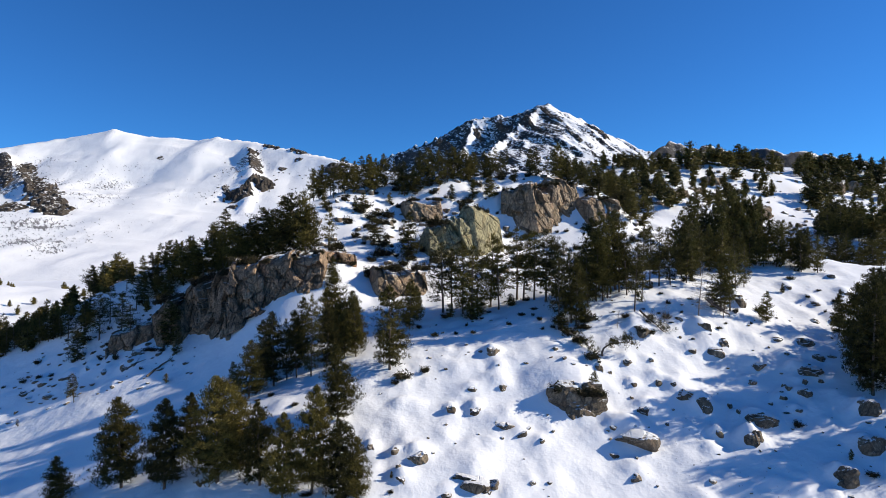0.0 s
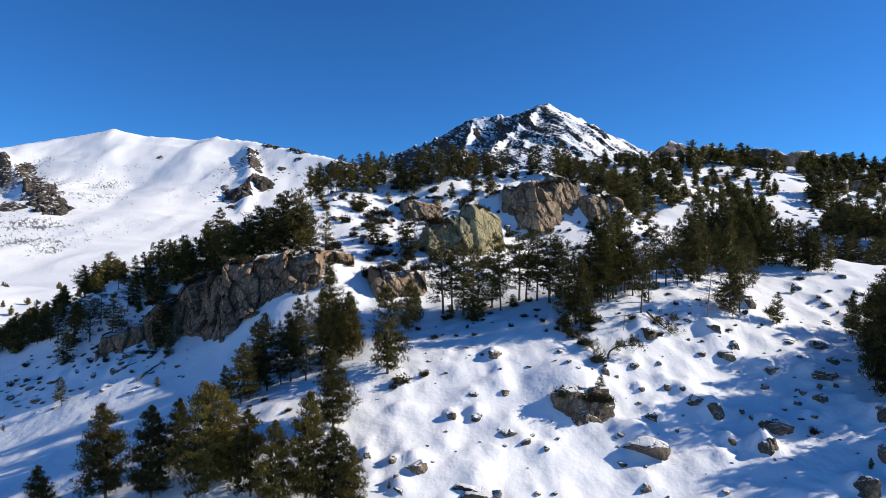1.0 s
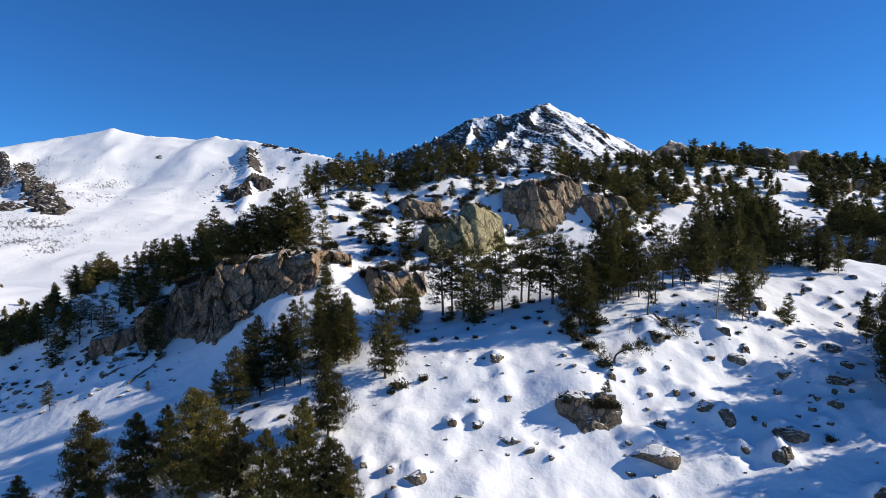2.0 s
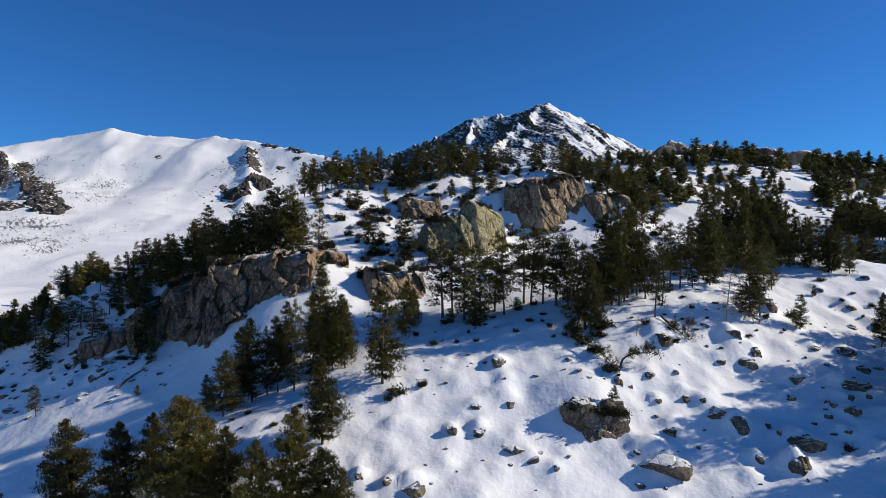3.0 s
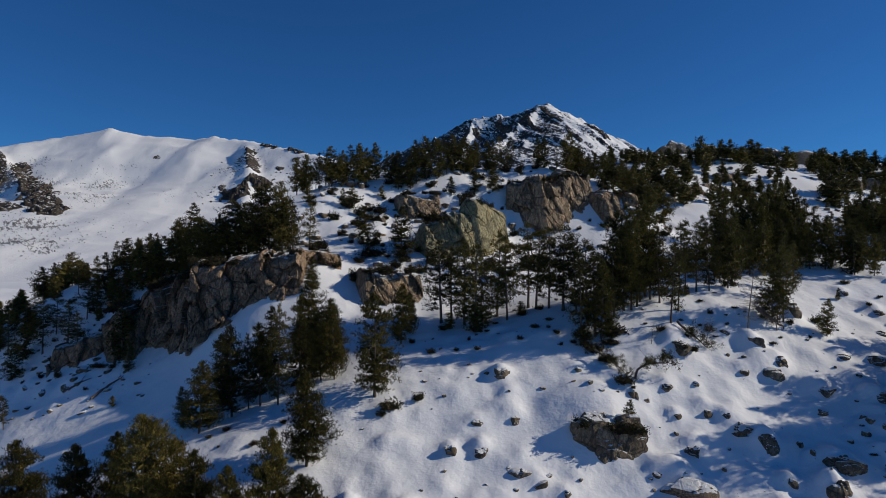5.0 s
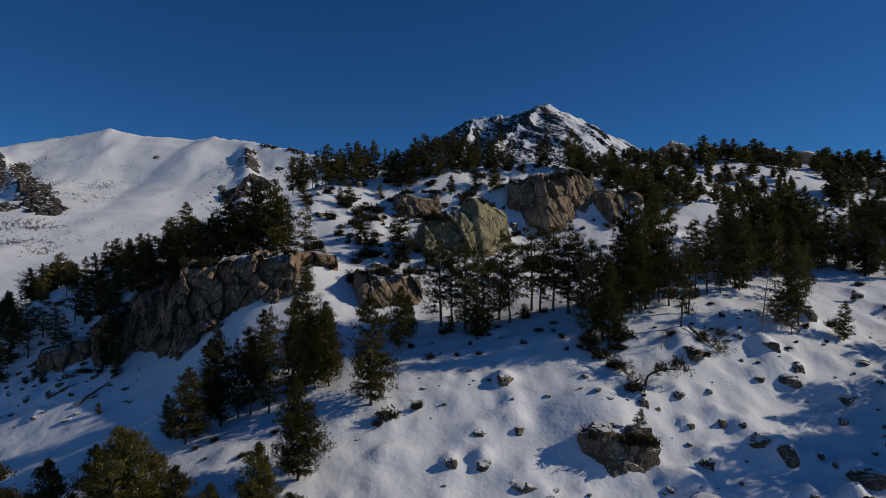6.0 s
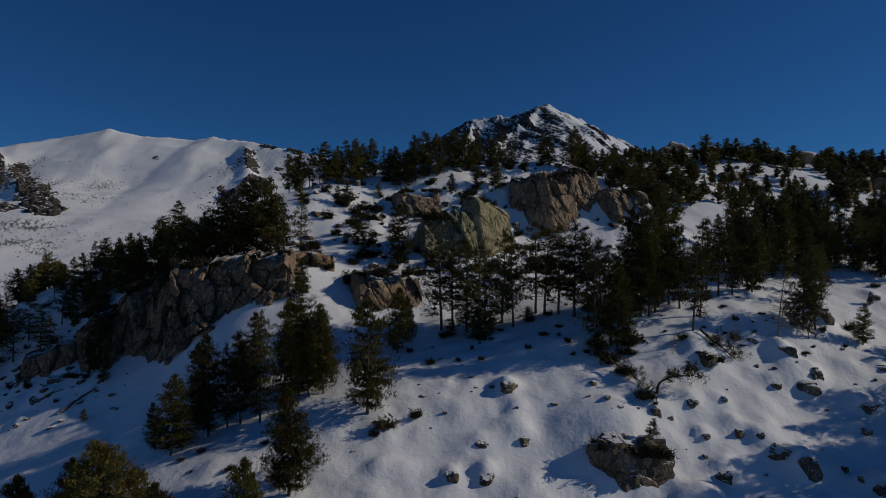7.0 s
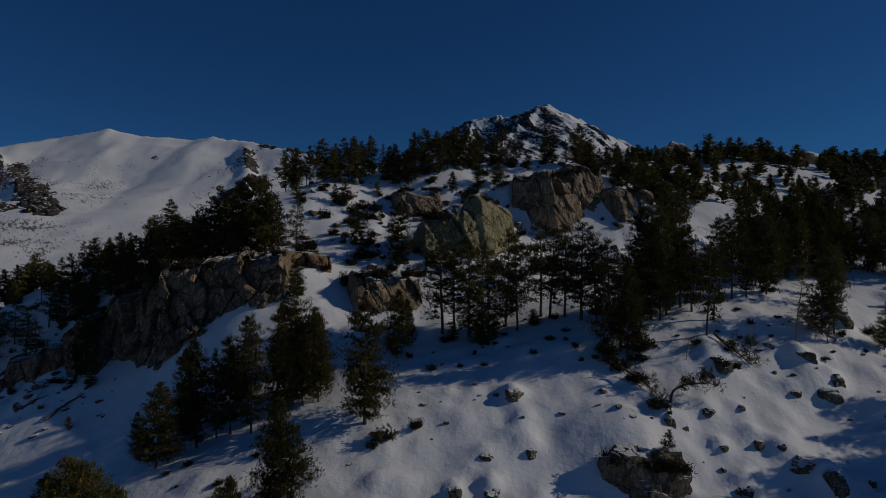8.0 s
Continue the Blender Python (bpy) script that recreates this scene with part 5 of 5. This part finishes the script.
stand(cone[:2], MIDDLE_LEFT[:1] + MIDDLE_LEFT[6:7], "pines beside the gully", "dense green mountain pine with a conical crown", 2, 1.1)
stand(slim[3:] + cone, MIDDLE_LEFT[1:6] + MIDDLE_LEFT[7:14] + MIDDLE_LEFT[16:17] + MIDDLE_LEFT[18:], "pines beside the gully", "dark green mountain pine with a slender crown", 2, 0.82)
stand(slim + mid[:1], VALLEY, "pines of the shaded hollow", "dark mountain pine in the shade of the hill", 3, 1.1)
stand(mid + slim, CLIFF_TOP_A + CLIFF_TOP_B, "pines on top of the rock face", "dark pine rooted above a granite face", 4)
stand(mid + slim[:2], CREST_A + CREST_B, "pines along the crest", "dark pine on the snowy crest", 5, 0.9)
stand(mid, SMALL_HILL, "small pines among the rocks", "small wind-shaped pine among rocks", 6)
stand(slim, BENCH_A[:13], "pines on the bench", "slender mountain pine with a bare lower trunk", 7, 1.15)
stand(mid, [(4.2, 91.2, 3.4), (5.6, 91.8, 2.6), (19.6, 85.4, 2.6), (1.2, 92.8, 2.2), (16.4, 84.2, 2.4), (10.4, 93.6, 2.0)], "small pines on the bench", "low bushy young pine below taller ones", 13, 1.2)
stand(slim + cone[:1], BENCH_A[13:] + BENCH_B, "pines on the bench", "mountain pine with a dark rounded crown", 7, 0.88)
stand(mid[:2] + mid[4:], SADDLE_A + SADDLE_B[:18] + SADDLE_B[20:21] + SADDLE_B[22:], "pines on the saddle", "dense dark pine in a thick stand", 8, 0.76)
stand(cone, RIGHT_NEAR, "pines at the edge of the stone field", "mountain pine beside the stone field", 9, 0.8)
stand(mid, GULLY_WOOD, "pines of the far gully", "dark pine in a stand above a snow gully", 10)
stand(far, FAR_HILL_A + FAR_HILL_B, "pines of the far hill", "distant dark pine on a rocky hill", 11, 1.35)
stand(far, FAR_RIGHT, "pines of the far spur", "distant dark pine on a snowy spur", 12, 1.35)
rng = np.random.default_rng(77)


def off_gully(x, y):
    """The snow gully between the far hill and the spur stays open."""
    r = x / (y - 3)
    return not (0.53 < r < 0.63 and y < 275) and not 0.552 < r < 0.592


wood("pine_wood", "dark pines and scrub on the shaded hillside", far, scatter(rng, 24, (-80, -46), (107, 126), (1.4, 5.0), 2.6), 1)
wood("pine_wood", "thick dark pines above the granite faces", mid, scatter(rng, 6, (-46, -24), (108, 122), (4, 7.0), 2.4), 2)
wood("pine_wood", "dark pines scattered over a far rocky hill", far, scatter(rng, 120, (60, 190), (222, 308), (3.0, 8.5), 3.6, off_gully), 3)
wood("pine_wood", "dark pines on a distant snowy spur", far, scatter(rng, 80, (195, 300), (285, 390), (4, 8), 4.0, off_gully), 4)
wood("pine_wood", "low pines beyond the shaded hollow", far, scatter(rng, 60, (-190, -95), (170, 260), (1.5, 3.5), 3.0), 5)
wood("pine_wood", "tall pines beside the stone field", cone[:2], scatter(rng, 11, (57, 86), (60, 92), (9, 12), 4.0, lambda x, y: x > 0.72 * (y - 3)), 6)
wood("pine_wood", "tall pines at the foot of the stone field", far, scatter(rng, 8, (53, 74), (46, 60), (9, 12), 3.0) + scatter(rng, 4, (54, 64), (63, 66.5), (10, 12), 3.0), 8)
wood("pine_wood", "tall pines above the far gully", far, scatter(rng, 30, (122, 165), (150, 205), (9, 12), 3.5), 7)
for x, y, tall, model in ((36.3, 86.6, 7.2, 0), (40.5, 88.0, 5.0, 1), (49.5, 66.5, 2.8, 0), (24.0, 84.0, 2.6, 1), (30.8, 85.2, 3.2, 1)):
    m = Matrix.LocRotScale((x, y, land_at(x, y)), Euler((0, 0, x)), (tall / 10,) * 3)
    tagged(copy_thing(snag[model], m), "bare grey dead pine on the snow slope", "dead tree", "dead pines")
wood("pine_wood", "near-black pines filling the shaded hollow", far, scatter(rng, 60, (-98, -68), (109, 128), (2.5, 5.0), 1.8), 9)
retire(near + cone + slim + mid + far + snag)

# ---- low growth and loose stones ----
bush = [shrub("juniper_shrub", 200 + k, 1.0, h, "dark low shrub pushing through the snow") for k, h in enumerate((0.6, 0.45, 0.8))]
tuck(bush, SHRUBS_A + SHRUBS_B, "shrubs on the slope", "dark low juniper shrub pushing through snow", 1)
tuck(bush, scatter(rng, 60, (-4, 46), (85, 101), (0.6, 1.5), 1.6), "shrubs under the pines", "dark scrub at the feet of the pines", 2)
wood("heath", "dark heath clumps between snow-covered rocks", bush, scatter(rng, 230, (-26, 50), (106, 154), (6, 26), 1.3), 3, "heath")
wood("heath", "dark scrub on the shaded hillside", bush, scatter(rng, 40, (-74, -46), (100, 118), (5, 13), 1.6), 4, "heath")
for n, (a, b, top, back, count) in enumerate((
    ((13.0, 140.3), (21.6, 138.8), (43.7, 44.4), (1.0, 3.0), 12),
    ((20.6, 137.0), (33.6, 146.3), (44.2, 46.2), (1.6, 3.4), 18),
    ((-3.2, 114.8), (6.6, 117.6), (34.9, 36.2), (0.9, 2.6), 16),
    ((6.6, 116.8), (13.2, 125.5), (38.6, 37.0), (1.8, 3.4), 8),
    ((-7.4, 132.0), (1.0, 135.2), (40.9, 41.4), (2.0, 4.0), 10),
    ((34.6, 141.4), (44.0, 147.8), (43.2, 42.2), (1.8, 4.0), 10),
    ((-11.2, 99.6), (-1.8, 102.1), (27.1, 26.5), (1.8, 4.0), 10),
    ((-44.5, 102.9), (-33.4, 98.4), (23.9, 27.4), (1.4, 3.4), 18),
    ((-35.1, 98.0), (-19.4, 99.0), (27.4, 29.4), (1.0, 3.4), 20),
    ((-50.5, 102.4), (-43.1, 101.3), (20.4, 22.6), (1.0, 3.0), 8),
    ((12.6, 70.4), (18.4, 69.6), (13.4, 13.2), (0.6, 1.8), 7),
)):
    fringe(bush, a, b, top, back, count, n)
retire(bush)
stones("loose_stones", "snow-capped brown stones on the upper snow", scatter(rng, 260, (-26, 50), (106, 154), (0.4, 2.4), 1.1), 5, MAT_STONE)
stones("loose_stones", "dark stones breaking through shaded snow", scatter(rng, 110, (-72, -38), (93, 108), (0.25, 0.9), 0.9), 6, MAT_BOULDER, land, 0.9, 40)
stones("loose_stones", "small stones on the sunlit slope", scatter(rng, 190, (-8, 62), (50, 98), (0.15, 0.7), 0.7), 7, MAT_BOULDER)
stones("loose_stones", "tawny blocks on the far hill", scatter(rng, 120, (70, 185), (240, 330), (1.0, 4.0), 3.0), 8, MAT_STONE)
scree = scatter(rng, 260, (-800, -540), (860, 1150), (0.6, 2.2), 3.0) + scatter(rng, 120, (-1080, -700), (1100, 1560), (0.8, 3.0), 5.0) + scatter(rng, 60, (-560, -330), (1300, 1620), (2.0, 6.0), 8.0)
stones("scree", "dark scree showing through mountain snow", scree, 9, MAT_RIB, snow_top)
crooked_wood("fallen_trunk", "brown fallen pine trunk with broken boughs on snow", "fallen tree", ((28.0, 86.8, 0.5), (28.7, 85.9, 0.4), (29.6, 85.2, 0.3), (30.6, 84.3, 0.15)), 0.15, 24, 0.4, 1)
crooked_wood("bent_pine", "small bent pine bough reaching over the snow", "pine tree", ((20.6, 79.0, -0.1), (20.9, 79.1, 1.0), (22.0, 79.0, 1.6), (23.4, 78.9, 1.4), (24.6, 79.0, 1.7)), 0.14, 20, 0.8, 2)
crooked_wood("fallen_trunk", "snowy broken bough lying below the pines", "fallen tree", ((17.0, 82.2, 0.9), (18.2, 81.0, 0.7), (19.2, 79.8, 0.4), (19.8, 78.8, 0.2)), 0.12, 22, 0.4, 3)
crooked_wood("fallen_trunk", "grey broken trunk at the foot of a pine", "fallen tree", ((38.6, 89.0, 1.5), (40.2, 88.2, 1.0), (41.6, 88.4, 0.3)), 0.3, 9, 0.1, 4)
crooked_wood("fallen_trunk", "bare dark trunk lying on shaded snow", "fallen tree", ((-46.3, 95.4, 0.15), (-45.2, 96.8, 0.2), (-44.4, 97.6, 0.25), (-43.6, 98.4, 0.2)), 0.2, 2, 0.0, 5)
crooked_wood("fallen_trunk", "thin dark trunk lying on shaded snow", "fallen tree", ((-50.6, 97.4, 0.1), (-49.6, 98.0, 0.2), (-48.2, 98.9, 0.15)), 0.14, 2, 0.0, 6)
